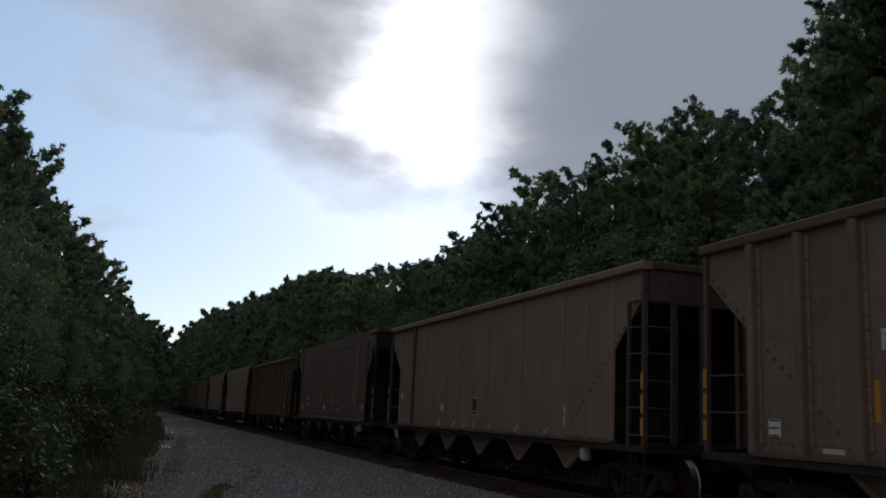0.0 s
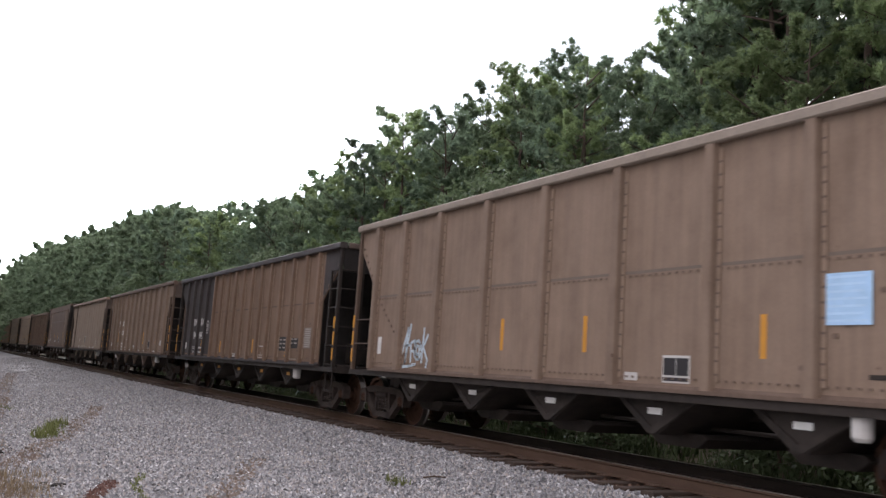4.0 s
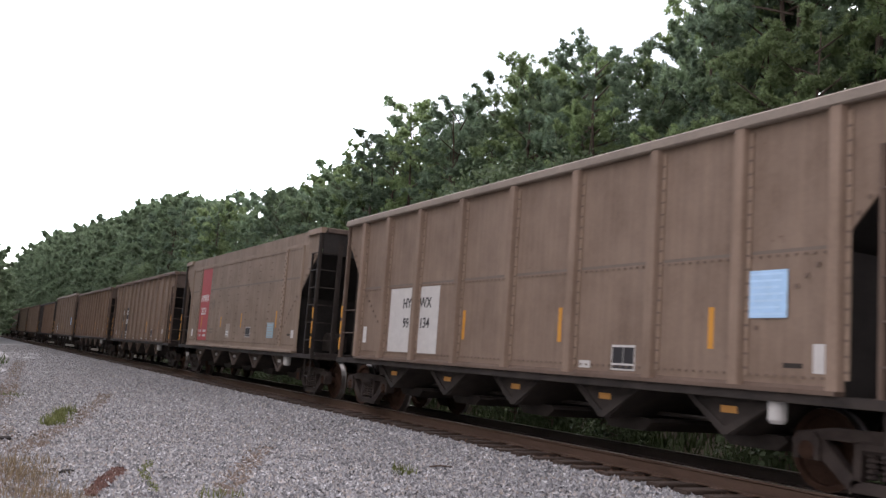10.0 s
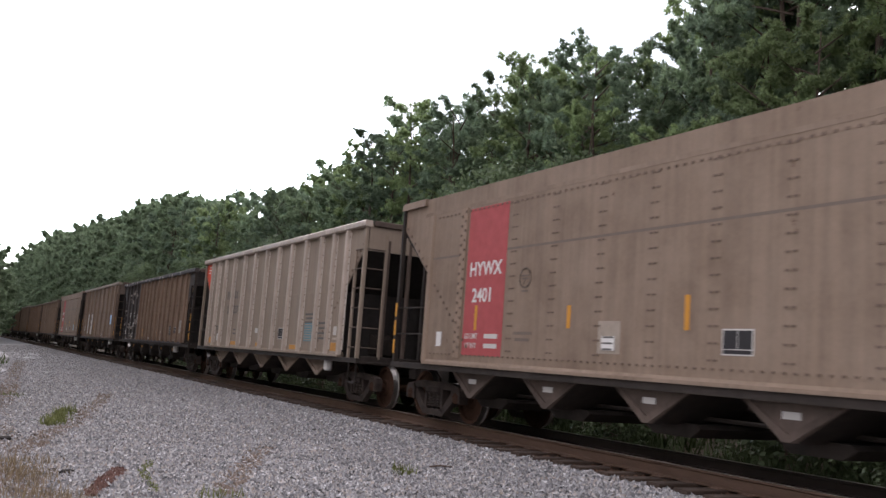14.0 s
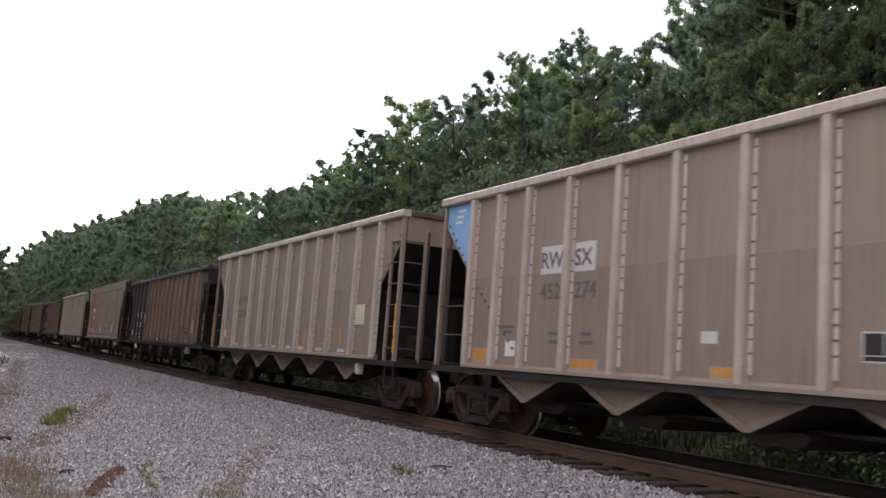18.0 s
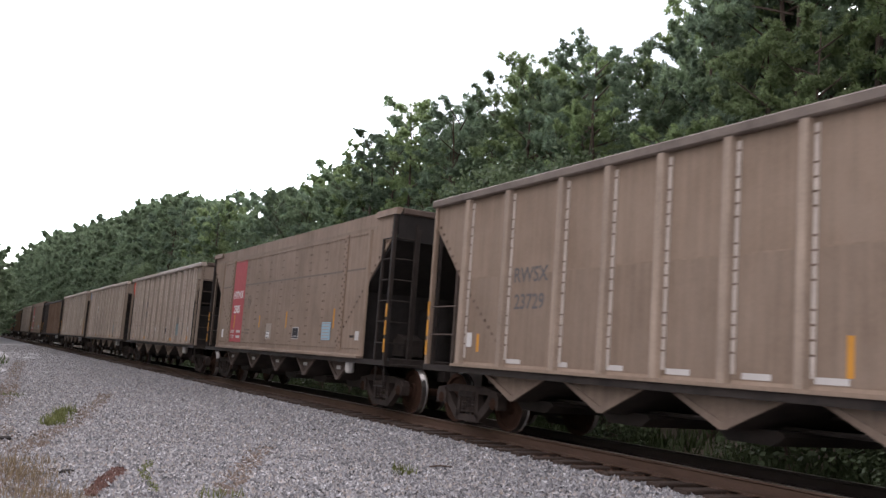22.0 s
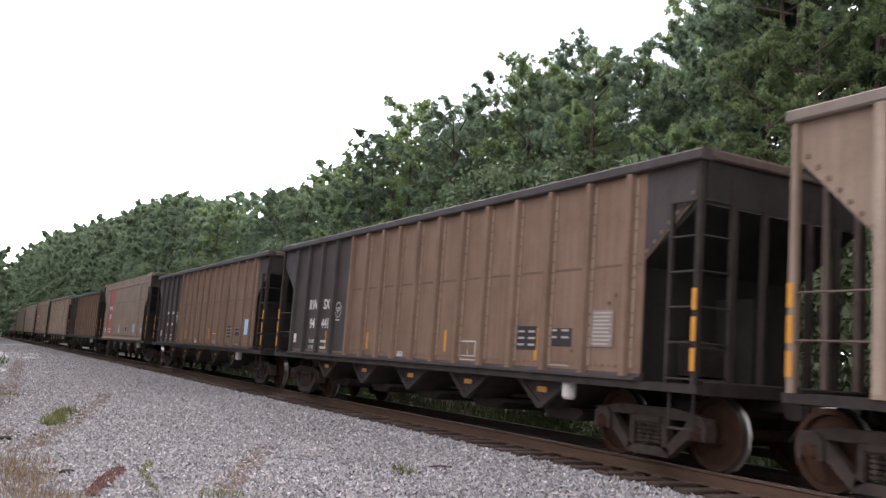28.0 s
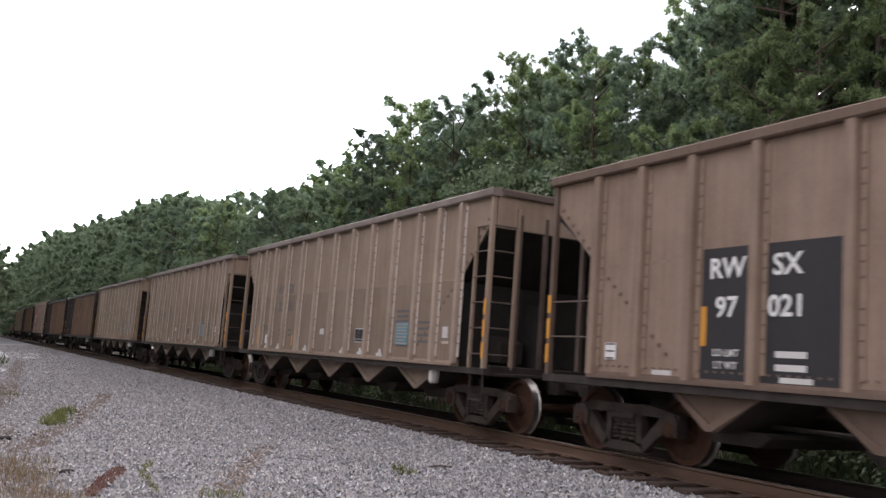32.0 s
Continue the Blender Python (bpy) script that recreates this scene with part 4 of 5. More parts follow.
def wheelset_mesh():
    me = wheelset().mesh("wheelset", smooth=False)
    me.materials.append(None)
    for p in me.polygons:
        x, r = abs(p.center.x), math.hypot(p.center.y, p.center.z)
        if 0.69 < x < 0.805 and r > 0.435:
            p.material_index = 1
    return me


WHEELSETS = []


def truck(car, y, idx):
    """A two-axle truck under a wagon: bolster, side frames, springs and wheelsets."""
    body = part("truck", shared("bolster", lambda: Geo().box(-1.0, 1.0, -0.18, 0.18, 0.42, 0.68, 0.04).box(-0.35, 0.35, -0.3, 0.3, 0.66, 0.80, 0.03)),
                TRUCK, car, "grimy cast steel truck", at=(0, y, 0))
    for s in (-1, 1):
        part("side_frame", shared("side_frame", side_frame), TRUCK, body, at=(s * 1.02, 0, 0))
        for dy in (-0.165, 0.0, 0.165):
            part("spring", shared("spring", spring), TRUCK, body, at=pose(s * 1.02, dy, 0.375, 0, 90, 0))
        part("bolster_end", shared("bolster_end", lambda: Geo().box(-0.10, 0.10, -0.24, 0.24, 0.50, 0.62, 0.03)), TRUCK, body, at=(s * 1.02, 0, 0))
    for dy in (-0.89, 0.89):
        if "wheelset" not in SHARED:
            SHARED["wheelset"] = wheelset_mesh()
        ws = part("wheelset", SHARED["wheelset"], WHEEL, body, "rusty wheels with shiny treads on an axle", at=(0, dy, 0.457))
        ws.material_slots[1].link = "OBJECT"
        ws.material_slots[1].material = TREAD
        part("brake_beam", shared("brake_beam", lambda: Geo().box(-0.8, 0.8, -0.04, 0.04, -0.05, 0.05, 0.01)), UNDER, body, at=(0, dy * 0.42, 0.33))
        WHEELSETS.append((ws, idx, y, dy))
    return body


def chute(rear=0.85, front=0.72, tip=0.10, low=0.52):
    """A bottom discharge chute: pointed side plates, and sloped walls that narrow to a gate between them."""
    g = Geo().prism([(-rear, 1.02), (front, 1.02), (tip, low), (-tip, low)], "x", -1.37, 1.37)
    me = g.mesh("hopper_chute")
    me.materials.append(None)
    for p in me.polygons:
        p.material_index = 0 if abs(p.center.x) > 1.36 else 1
    return me


def chute_frame(rear, front, low):
    """The angle iron along a chute's pointed edge."""
    return Geo().prism([(-rear, 1.0), (-rear * 0.86, 1.0), (0.0, low + 0.085), (front * 0.86, 1.0), (front, 1.0), (0.05, low), (-0.05, low)], "x", -1.402, -1.372)


def discharge_gate(low):
    """The gate under a chute: a flat pan with a lip, drawn out across the wagon."""
    return Geo().prism([(-0.5, low - 0.02), (-0.34, low - 0.14), (0.34, low - 0.14), (0.5, low - 0.02), (0.44, low + 0.03), (-0.44, low + 0.03)], "x", -0.95, 0.95)


def side_sheet(E, d, H, zd, zc):
    """The wagon's flat side, its lower corners cut off along the slope sheets."""
    poly = [(-(E - d), SILL + 0.05), (E - d, SILL + 0.05), (E - d, zd), (E - 0.06, zc), (E - 0.06, H - 0.02),
            (-(E - 0.06), H - 0.02), (-(E - 0.06), zc), (-(E - d), zd)]
    return Geo().prism(poly, "x", -0.012, 0.012)


def post(z0, z1, w, depth):
    g = Geo()
    g.prism([(-depth, -w / 2 + 0.012), (-depth, w / 2 - 0.012), (-depth + 0.015, w / 2), (0, w / 2 + 0.02), (0, -w / 2 - 0.02), (-depth + 0.015, -w / 2)], "z", z0, z1)
    return g


def ladder(z0, z1, rungs, dy):
    """One upright and the rungs that tie it to the corner post."""
    g = Geo()
    g.box(-0.03, 0.03, dy - 0.03, dy + 0.03, z0, z1, 0.008)
    for z in rungs:
        g.tube((-0.02, dy, z), (-0.02, 0, z), 0.014, 6)
    return g


def end_ladder(z0, z1, rungs, dx):
    g = Geo()
    g.box(dx - 0.03, dx + 0.03, -0.03, 0.03, z0, z1, 0.008)
    for z in rungs:
        g.tube((dx, 0, z), (0, 0, z), 0.014, 6)
    return g


TYPES = {
    "close": dict(E=7.75, d=1.05, H=3.88, w=0.11, TC=6.45,
                  posts=[6.55, 5.65, 4.75, 3.85, 2.92, 2.1, 1.3, 0.53, -0.3, -1.15, -2.0, -2.83, -3.72, -4.63, -5.55, -6.42]),
    "ribbed": dict(E=7.48, d=1.05, H=3.95, posts=[6.4, 5.5, 4.59, 3.60, 2.40, 1.34, 0.26, -0.82, -1.9, -2.98, -4.06, -5.2, -6.3], w=0.13),
    "grey": dict(E=7.08, d=1.05, H=4.05, posts=[5.98, 5.14, 4.30, 3.24, 2.14, 1.04, -0.06, -1.14, -2.2, -3.3, -4.36, -5.2, -6.0], w=0.12),
    "pale": dict(E=7.10, d=1.05, H=4.07, posts=[5.82, 4.54, 3.10, 2.02, 0.97, -0.15, -1.21, -2.32, -3.40, -4.78, -5.95], w=0.13),
    "wide": dict(E=6.97, d=1.0, H=4.12, posts=[5.97, 4.75, 3.33, 1.72, 0.08, -1.58, -3.24, -4.65, -5.92], w=0.15),
    "flush": dict(E=7.3, d=1.05, H=3.98, posts=[6.2, 4.95] + [4.0 - 0.93 * i for i in range(11)] + [-6.2], w=0.11),
    "smooth": dict(E=7.2, d=1.35, H=4.17, posts=[5.92, 4.72, -4.61, -5.92], w=0.13),
}


def between(a, b, n):
    return [(a[0] + (b[0] - a[0]) * k / (n - 1), a[1] + (b[1] - a[1]) * k / (n - 1)) for k in range(n)]


def hopper(idx, kind, paint, post_paint, end_paint, label, front_paint=None, chord=None, stripes=True, chutes=None):
    """A four-axle open hopper wagon with its parts, front towards +y."""
    T = TYPES[kind]
    E, d, H, w = T["E"], T["d"], T["H"], T["w"]
    chord = chord or paint
    chutes = chutes or UNDER
    car = tagged(new("hopper_car"), label, "hopper car", "coal train")
    zd, zc = 2.58, H - 0.50
    xs, zs = 1.47, 2.98 if kind == "smooth" else 2.54
    low_paint = TANLOW if paint == TAN else GREYLOW
    deep = 0.035 if kind == "smooth" else 0.022 if kind == "flush" else 0.085
    for s in (-1, 1):
        part("side_sheet", shared(("side_sheet", kind), lambda: side_sheet(E, d, H, zd, zc)), paint, car, at=(s * xs, 0, 0))
        # thin inner sheet whose colour holds coal black plus the interior's shade
        part("lining", shared(("lining", kind), lambda: side_sheet(E, d, H, zd, zc)), SOOT_SHADE, car, "inner face blackened by coal and painted-in shade", at=(s * (xs - 0.03), 0, 0))
        flip = pose(s * xs, 0, 0, 0, 0, 0 if s < 0 else 180)
        if kind == "smooth":
            part("top_chord", shared(("roof_edge", kind), lambda: Geo().prism(
                [(-0.016, H - 0.36), (0.03, H - 0.36), (0.20, H + 0.0), (0.12, H + 0.03), (0.05, H - 0.02), (-0.002, H - 0.12)], "y", -(E - 0.95), E - 0.95)
                .prism([(-0.07, H - 0.14), (0.04, H - 0.14), (0.10, H), (-0.05, H)], "y", -E, -(E - 0.98))
                .prism([(-0.07, H - 0.14), (0.04, H - 0.14), (0.10, H), (-0.05, H)], "y", E - 0.98, E)),
                chord, car, at=flip)
        else:
            part("top_chord", shared(("top_chord", kind), lambda: Geo().box(-0.11, 0.07, -E, E, H - 0.14, H, 0.02)), chord, car, at=flip)
        part("side_sill", shared(("side_sill", kind), lambda: Geo().prism(
            [(-0.10, SILL + 0.003), (0.06, SILL + 0.003), (0.06, SILL + 0.12), (0.0, SILL + 0.12), (-0.03, SILL + 0.05), (-0.10, SILL + 0.05)],
            "y", -(E - d), E - d)), paint if kind in ("grey", "pale", "smooth") else BLACK if kind == "close" else DARK, car, at=flip)
        # dark lower strip paints in the shadow below the sill's lip
        part("lower_sill", shared(("lower_sill", kind), lambda: Geo().box(-0.07, 0.05, -E, E, SILL - 0.10, SILL + 0.001)), UNDER, car, at=flip)
        part("side_seam", shared(("seam", kind), lambda: Geo().box(-0.0135, -0.010, -(E - d) + 0.02, E - d - 0.02, zs - 0.02, zs + 0.02)), paint if kind in ("grey", "pale", "ribbed", "flush") else FAINT if kind in ("smooth", "wide") else DARK, car, at=flip)
        if kind in ("grey", "pale"):
            part("lower_sheet", shared(("lower_sheet", kind), lambda: Geo().box(-0.0142, 0, -(E - d) + 0.01, E - d - 0.01, SILL + 0.1, zs)), low_paint, car, "duller lower side sheet", at=flip)
        for i, y in enumerate(T["posts"]):
            pp = front_paint if front_paint and i < 4 else post_paint
            if kind == "smooth" and abs(y) < 5:
                part("strap", shared("strap", lambda: Geo().box(-0.022, 0, -0.11, 0.11, SILL + 0.15, H - 0.36, 0.006)), FLANGE, car, "light riveted strap",
                     at=pose(s * (xs + 0.012), y, 0, 0, 0, 0 if s < 0 else 180))
                continue
            p = part("post", shared(("post", kind), lambda: post(SILL + 0.05, H - (0.36 if kind == "smooth" else 0.14), w, deep)), pp, car,
                     at=pose(s * (xs + 0.012), y, 0, 0, 0, 0 if s < 0 else 180))
    black = 5 if kind == "close" else 0

    def slots():
        g = Geo()
        for y in T["posts"][black:] if kind not in ("smooth", "flush") else []:
            g.box(-0.02, 0, y - w / 2 - 0.085, y - w / 2 - 0.03, SILL + 0.16, H - 0.2)
        return g

    def rivets():
        g = Geo()

        def stud(y, z, a, b, out=0.014):
            g.box(-out, 0, y - a, y + a, z - b, z + b)
        for e in (-1,) if kind == "close" else (-1, 1):
            for y, z in between((e * (E - d - 0.15), zd - 0.1), (e * (E - d - 1.45), SILL + 0.35), 11) + between((e * (E - d + 0.06), zd + 0.12), (e * (E - 0.22), zc - 0.02), 7):
                stud(y, z, 0.024, 0.024)
        if kind == "smooth":
            for c in (3.1, 2.0, 0.9, -0.15, -1.22, -2.3, -3.38):
                for y, z in between((c, SILL + 0.3), (c, H - 0.45), 13):
                    stud(y - 0.045, z, 0.028, 0.013, 0.008)
                    stud(y + 0.045, z, 0.028, 0.013, 0.008)
            for k in range(15):
                stud(-4.55, SILL + 0.25 + 0.17 * k, 0.022, 0.022, 0.034)
                stud(-4.67, SILL + 0.33 + 0.17 * k, 0.022, 0.022, 0.034)
                stud(4.78, SILL + 0.25 + 0.17 * k, 0.022, 0.022, 0.034)
                stud(4.66, SILL + 0.33 + 0.17 * k, 0.022, 0.022, 0.034)
            for k in range(80):
                stud(-5.7 + k * 0.144, H - 0.43, 0.02, 0.016, 0.012)
                stud(-5.7 + k * 0.144, SILL + 0.2, 0.018, 0.014, 0.012)
        else:
            for i, y in enumerate(T["posts"][black:] if kind != "flush" else []):
                k, z = i, SILL + 0.24
                while z < H - 0.24:
                    if (k * 7 + i * 3) % 5 or kind == "wide":
                        stud(y - w / 2 - 0.058, z, 0.026, 0.012, 0.026)
                    z += 0.155
                    k += 1
            for k in range(100 if kind in ("wide", "close", "ribbed") else 0):
                y = -(E - d) + 0.08 + k * 2 * (E - d - 0.08) / 99
                if kind == "wide":
                    stud(y, zs - 0.05, 0.016, 0.014, 0.012)
                if kind != "close" or y < 2.7:
                    stud(y, SILL + 0.17, 0.016, 0.014, 0.012)
        return g

    if kind not in ("smooth", "flush"):
        tagged(part("post_flange", shared(("slots", kind), slots), RIVET if kind in ("grey", "pale") else FLANGE if paint != DARK else RUST, car, "rubbed riveted flanges beside the posts", at=(-xs - 0.012, 0, 0)), kind="stuff")
    tagged(part("rivet_line", shared(("rivets", kind), rivets), RIVETDARK, car, at=(-xs - 0.012, 0, 0)), kind="stuff")
    metal = paint if kind in ("grey", "pale") else end_paint
    frame_paint = GRIME if kind in ("grey", "pale") else UNDER if end_paint == UNDER else GRIME
    for e in (-1, 1):
        turn = pose(0, 0, 0, 0, 0, 0 if e < 0 else 180)
        # sheets behind the end posts: soot and the bay's shade in one colour
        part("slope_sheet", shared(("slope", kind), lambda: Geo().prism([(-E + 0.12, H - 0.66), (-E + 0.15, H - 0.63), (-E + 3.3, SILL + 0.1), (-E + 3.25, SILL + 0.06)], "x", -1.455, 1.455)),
             SOOT_SHADE, car, at=turn)
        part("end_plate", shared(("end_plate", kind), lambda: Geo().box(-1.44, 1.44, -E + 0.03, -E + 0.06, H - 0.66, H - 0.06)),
             SOOT_SHADE if kind in ("close", "smooth") else GRIME if kind in ("ribbed", "wide", "flush") else metal, car, at=turn)
        part("end_chord", shared(("end_chord", kind), lambda: Geo().box(-1.36, 1.36, -E - 0.03, -E + 0.07, H - 0.13, H, 0.02)), GRIME, car, at=turn)
        part("end_sill", shared(("end_sill", kind), lambda: Geo().box(-1.42, 1.42, -E, -E + 0.14, SILL - 0.12, SILL + 0.06, 0.015)
                                .box(-1.36, 1.36, -E + 0.14, -E + d + 0.2, SILL - 0.02, SILL + 0.01)), UNDER, car, at=turn)
        part("bulkhead", shared(("bulkhead", kind), lambda: Geo().box(-1.44, 1.44, -E + d + 0.10, -E + d + 0.14, SILL, 2.52)), SOOT_SHADE, car, at=turn)
        part("centre_brace", shared(("brace", kind), lambda: Geo().box(-0.09, 0.09, -E + 0.5, -E + 1.75, SILL + 0.05, 2.2)), SOOT_SHADE, car, at=turn)
        part("brake_gear", shared(("gear", kind), lambda: Geo().prism([(-E + 0.75, 1.15), (-E + 1.3, 1.15), (-E + 1.3, 1.5), (-E + 1.1, 1.62), (-E + 0.75, 1.5)], "x", -0.75, -0.3)), UNDER, car, at=turn)
        for s in (-1, 1):
            cp = part("corner_post", shared(("corner_post", kind), lambda: Geo().box(-0.045, 0.04, -0.042, 0.042, SILL - 0.1, H - 0.13, 0.012)),
                      metal, car, at=(s * (xs + 0.02), e * (E - 0.08), 0))
            if stripes and s < 0:
                for z0, z1 in ((1.20, 1.47), (1.55, 1.84), (1.92, 2.18)):
                    part("reflective_stripe", shared(("stripe", z0), lambda: Geo().box(-0.056, -0.048, -0.036, 0.036, z0, z1)), YELLOW, cp, "orange-yellow reflective tape")
            for x in (0.42, 0.95):
                part("end_post", shared(("end_post", kind), lambda: Geo().box(-0.035, 0.035, -0.045, 0.045, SILL, H - 0.4, 0.01)),
                     frame_paint, car, at=(s * x, e * (E - 0.06), 0))
        rungs = [H - 0.2 - 0.43 * k for k in range(1, 7)]
        for s in (-1, 1):
            base = pose(s * (xs + 0.03), e * (E - 0.08), 0, 0, 0, 0 if e < 0 else 180)
            if e * s > 0:
                ends = pose(s * (xs + 0.0), e * (E - 0.03), 0, 0, 0, 0 if s < 0 else 180)
                if s < 0:
                    side = part("side_ladder", shared(("stile", kind), lambda: Geo().box(-0.03, 0.03, 0.43, 0.49, SILL, H - 0.62, 0.008)), metal, car, at=base)
                    back = part("end_ladder", shared(("end_stile", kind), lambda: Geo().box(0.43, 0.49, -0.03, 0.03, SILL, H - 0.3, 0.008)), metal, car, at=ends)
                    for z in rungs:
                        part("rung", shared("side_rung", lambda: Geo().tube((-0.02, 0.46, 0), (-0.02, 0, 0), 0.014, 6)), frame_paint, side, at=(0, 0, z))
                        part("rung", shared("end_rung", lambda: Geo().tube((0.46, 0, 0), (0, 0, 0), 0.014, 6)), frame_paint, back, at=(0, 0, z))
                else:
                    part("side_ladder", shared(("ladder", kind), lambda: ladder(SILL, H - 0.62, rungs, 0.46)), frame_paint, car, at=base)
                    part("end_ladder", shared(("eladder", kind), lambda: end_ladder(SILL, H - 0.3, rungs, 0.46)), frame_paint, car, at=ends)
            else:
                for z in (1.58, 2.08):
                    part("grab_iron", shared(("grab", round(d, 2)), lambda: Geo().tube((0, 0, 0), (0, d - 0.1, 0), 0.014, 6)), frame_paint, car,
                         at=base @ Matrix.Translation((0, 0, z)))
        part("coupler", shared("coupler", lambda: Geo().box(-0.12, 0.12, -8.02, -6.9, 0.76, 0.94, 0.03).box(-0.19, 0.16, -8.14, -7.86, 0.70, 1.0, 0.05)
                               .box(-0.25, 0.25, -7.4, -7.1, 0.68, 1.0, 0.02)), UNDER, car, "grimy knuckle coupler", at=turn)
        part("air_hose", shared("air_hose", lambda: Geo().tube((0.3, -7.5, 0.85), (0.33, -7.85, 0.6), 0.025).tube((0.33, -7.85, 0.6), (0.2, -8.08, 0.45), 0.025)), UNDER, car, "black rubber air hose", at=turn)
        part("sill_step", shared(("step", kind), lambda: Geo().tube((-1.48, -E + 0.1, SILL), (-1.48, -E + 0.1, 0.52), 0.02).tube((-1.48, -E + 0.5, SILL), (-1.48, -E + 0.5, 0.52), 0.02)
                                 .box(-1.5, -1.44, -E + 0.08, -E + 0.52, 0.50, 0.53)), UNDER, car, at=turn)
        part("rod", shared("uncoupling_rod", lambda: Geo().tube((-1.45, -7.3, 0.96), (-0.2, -7.75, 0.98), 0.014)), UNDER, car, at=turn)
        truck(car, e * T.get("TC", TC), idx)
    part("brake_wheel", shared(("brake_wheel", kind), lambda: Geo().tube((0.7, -E - 0.02, 2.0), (0.7, -E - 0.06, 2.0), 0.22, 14).tube((0.7, -E + 0.1, 2.0), (0.7, -E - 0.08, 2.0), 0.05, 8)), UNDER, car)
    part("centre_sill", shared("centre_sill", lambda: Geo().box(-0.17, 0.17, -7.0, 7.0, 0.74, 1.02, 0.03).box(-1.3, 1.3, 4.9, 5.0, 0.85, 1.03).box(-1.3, 1.3, -5.0, -4.9, 0.85, 1.03)), UNDER, car)
    flat = kind in ("grey", "pale")
    ck = "wide_chute" if flat else "narrow_chute"
    if ck not in SHARED:
        SHARED[ck] = chute(1.0, 0.98, 0.04, 0.565) if flat else chute()
    for y in (4.32, 2.14, -0.05, -2.23, -4.42):
        c = part("hopper_chute", SHARED[ck], CHUTE if flat else GRIME if kind == "smooth" else chutes, car, at=(0, y, 0))
        # sloped walls near-black: coal grime with their shadow painted in
        c.material_slots[1].link = "OBJECT"
        c.material_slots[1].material = UNDER
        if idx >= 0:
            rear, front, low = (1.0, 0.98, 0.565) if flat else (0.85, 0.72, 0.52)
            part("angle_iron", shared(("angle_iron", flat), lambda: chute_frame(rear, front, low)), CHUTE if flat else GRIME if kind == "smooth" else chutes, c)
            part("discharge_gate", shared(("discharge_gate", flat), lambda: discharge_gate(low)), UNDER, c)
        if kind in ("smooth", "wide", "close"):
            part("reflector", shared("reflector", lambda: Geo().box(-0.006, 0, -0.12, 0.12, -0.04, 0.04)), WHITE if idx == 3 else PALE if kind == "smooth" else FADED, c, "reflective strip", at=(-1.372, -0.03, 0.80))
    part("air_reservoir", shared("reservoir", lambda: Geo().lathe([(-0.14, 0.0), (-0.16, 0.07), (-0.1, 0.10), (0.12, 0.10), (0.16, 0.07), (0.14, 0)], 12)), PALE, car,
         "dirty white air brake canister", at=pose(-1.40, -5.15, 0.86, 0, 90, 0))
    part("brake_rod", shared("brake_rod", lambda: Geo().tube((0.5, -5.5, 0.55), (0.5, 5.5, 0.55), 0.02).tube((-0.6, -5.5, 0.62), (-0.6, 5.5, 0.62), 0.03)), UNDER, car)
    return car


XF = -1.4825      # the outer face of the side sheets


def patch(car, name, y, z, w, h, mat, label="", lift=0.0):
    key = ("patch", round(w, 3), round(h, 3))
    me = shared(key, lambda: Geo().box(-0.003, 0, -w / 2, w / 2, -h / 2, h / 2))
    return part(name, me, mat, car, label, at=(XF - lift, y, z))


def words(car, text, y, z, size, mat, lift=0.0):
    return part("lettering", SHARED[("text", text, size)], mat, car, at=(XF - 0.002 - lift, y, z))


def capacity_box(car, y, z, w=0.46, h=0.32, ground=None):
    """The framed maintenance stencil: a light frame round dark fields with unreadable lines."""
    g = Geo().box(-0.004, 0, -w / 2, w / 2, -h / 2, h / 2)
    p = part("stencil_frame", g if ("cb", w, h) not in SHARED else SHARED[("cb", w, h)], PALE, car, "white framed black stencil", at=(XF, y, z))
    SHARED[("cb", w, h)] = p.data
    for dy, dz, a, b in ((-0.235, 0.09, 0.44, 0.70), (0.235, 0.09, 0.44, 0.70), (0.0, -0.37, 0.91, 0.15)):
        part("stencil_field", shared(("sf", w, a), lambda: Geo().box(-0.003, 0, -a * w / 2, a * w / 2, -b * h / 2, b * h / 2)), ground or BOARD, p, at=(-0.004, dy * w, dz * h))
    return p


def small_lines(car, y, z, w, rows, mat, gap=0.11, thick=0.05, columns=1, shift=0.0):
    """Lines of small writing that cannot be read, as bars."""
    for r in range(rows):
        for c in range(columns):
            patch(car, "writing_bar", y - c * shift, z - r * gap, w * (1.0 if (r + c) % 2 == 0 else 0.8), thick, mat)


def notice(car, y, z, w, h, mat, rows, label, ink=WHITE):
    p = patch(car, "notice", y, z, w, h, mat, label, 0.014)
    for r in range(rows):
        part("line", shared(("line", round(w, 2), r % 3), lambda: Geo().box(-0.002, 0, -w * (0.42 - 0.05 * (r % 3)), w * 0.42, -0.012, 0.012)), ink, p,
             at=(-0.003, 0, h * (0.42 - 0.84 * r / max(1, rows - 1))))
    return p


def strokes(car, lines, y, z, width, mat, label):
    """Sprayed lines: flat ribbons through points given as (along, up) from their start."""
    g = Geo()
    for pts in lines:
        for (a0, b0), (a1, b1) in zip(pts, pts[1:]):
            d = Vector((a1 - a0, b1 - b0))
            if d.length < 1e-4:
                continue
            n = Vector((-d.y, d.x)).normalized() * width / 2
            e = d.normalized() * width * 0.35
            g.prism([(-(a0 - e.x) + n.x, b0 - e.y - n.y), (-(a1 + e.x) + n.x, b1 + e.y - n.y), (-(a1 + e.x) - n.x, b1 + e.y + n.y), (-(a0 - e.x) - n.x, b0 - e.y + n.y)], "x", -0.004, -0.001)
    return part("graffiti", g, mat, car, label, at=(XF, y, z))


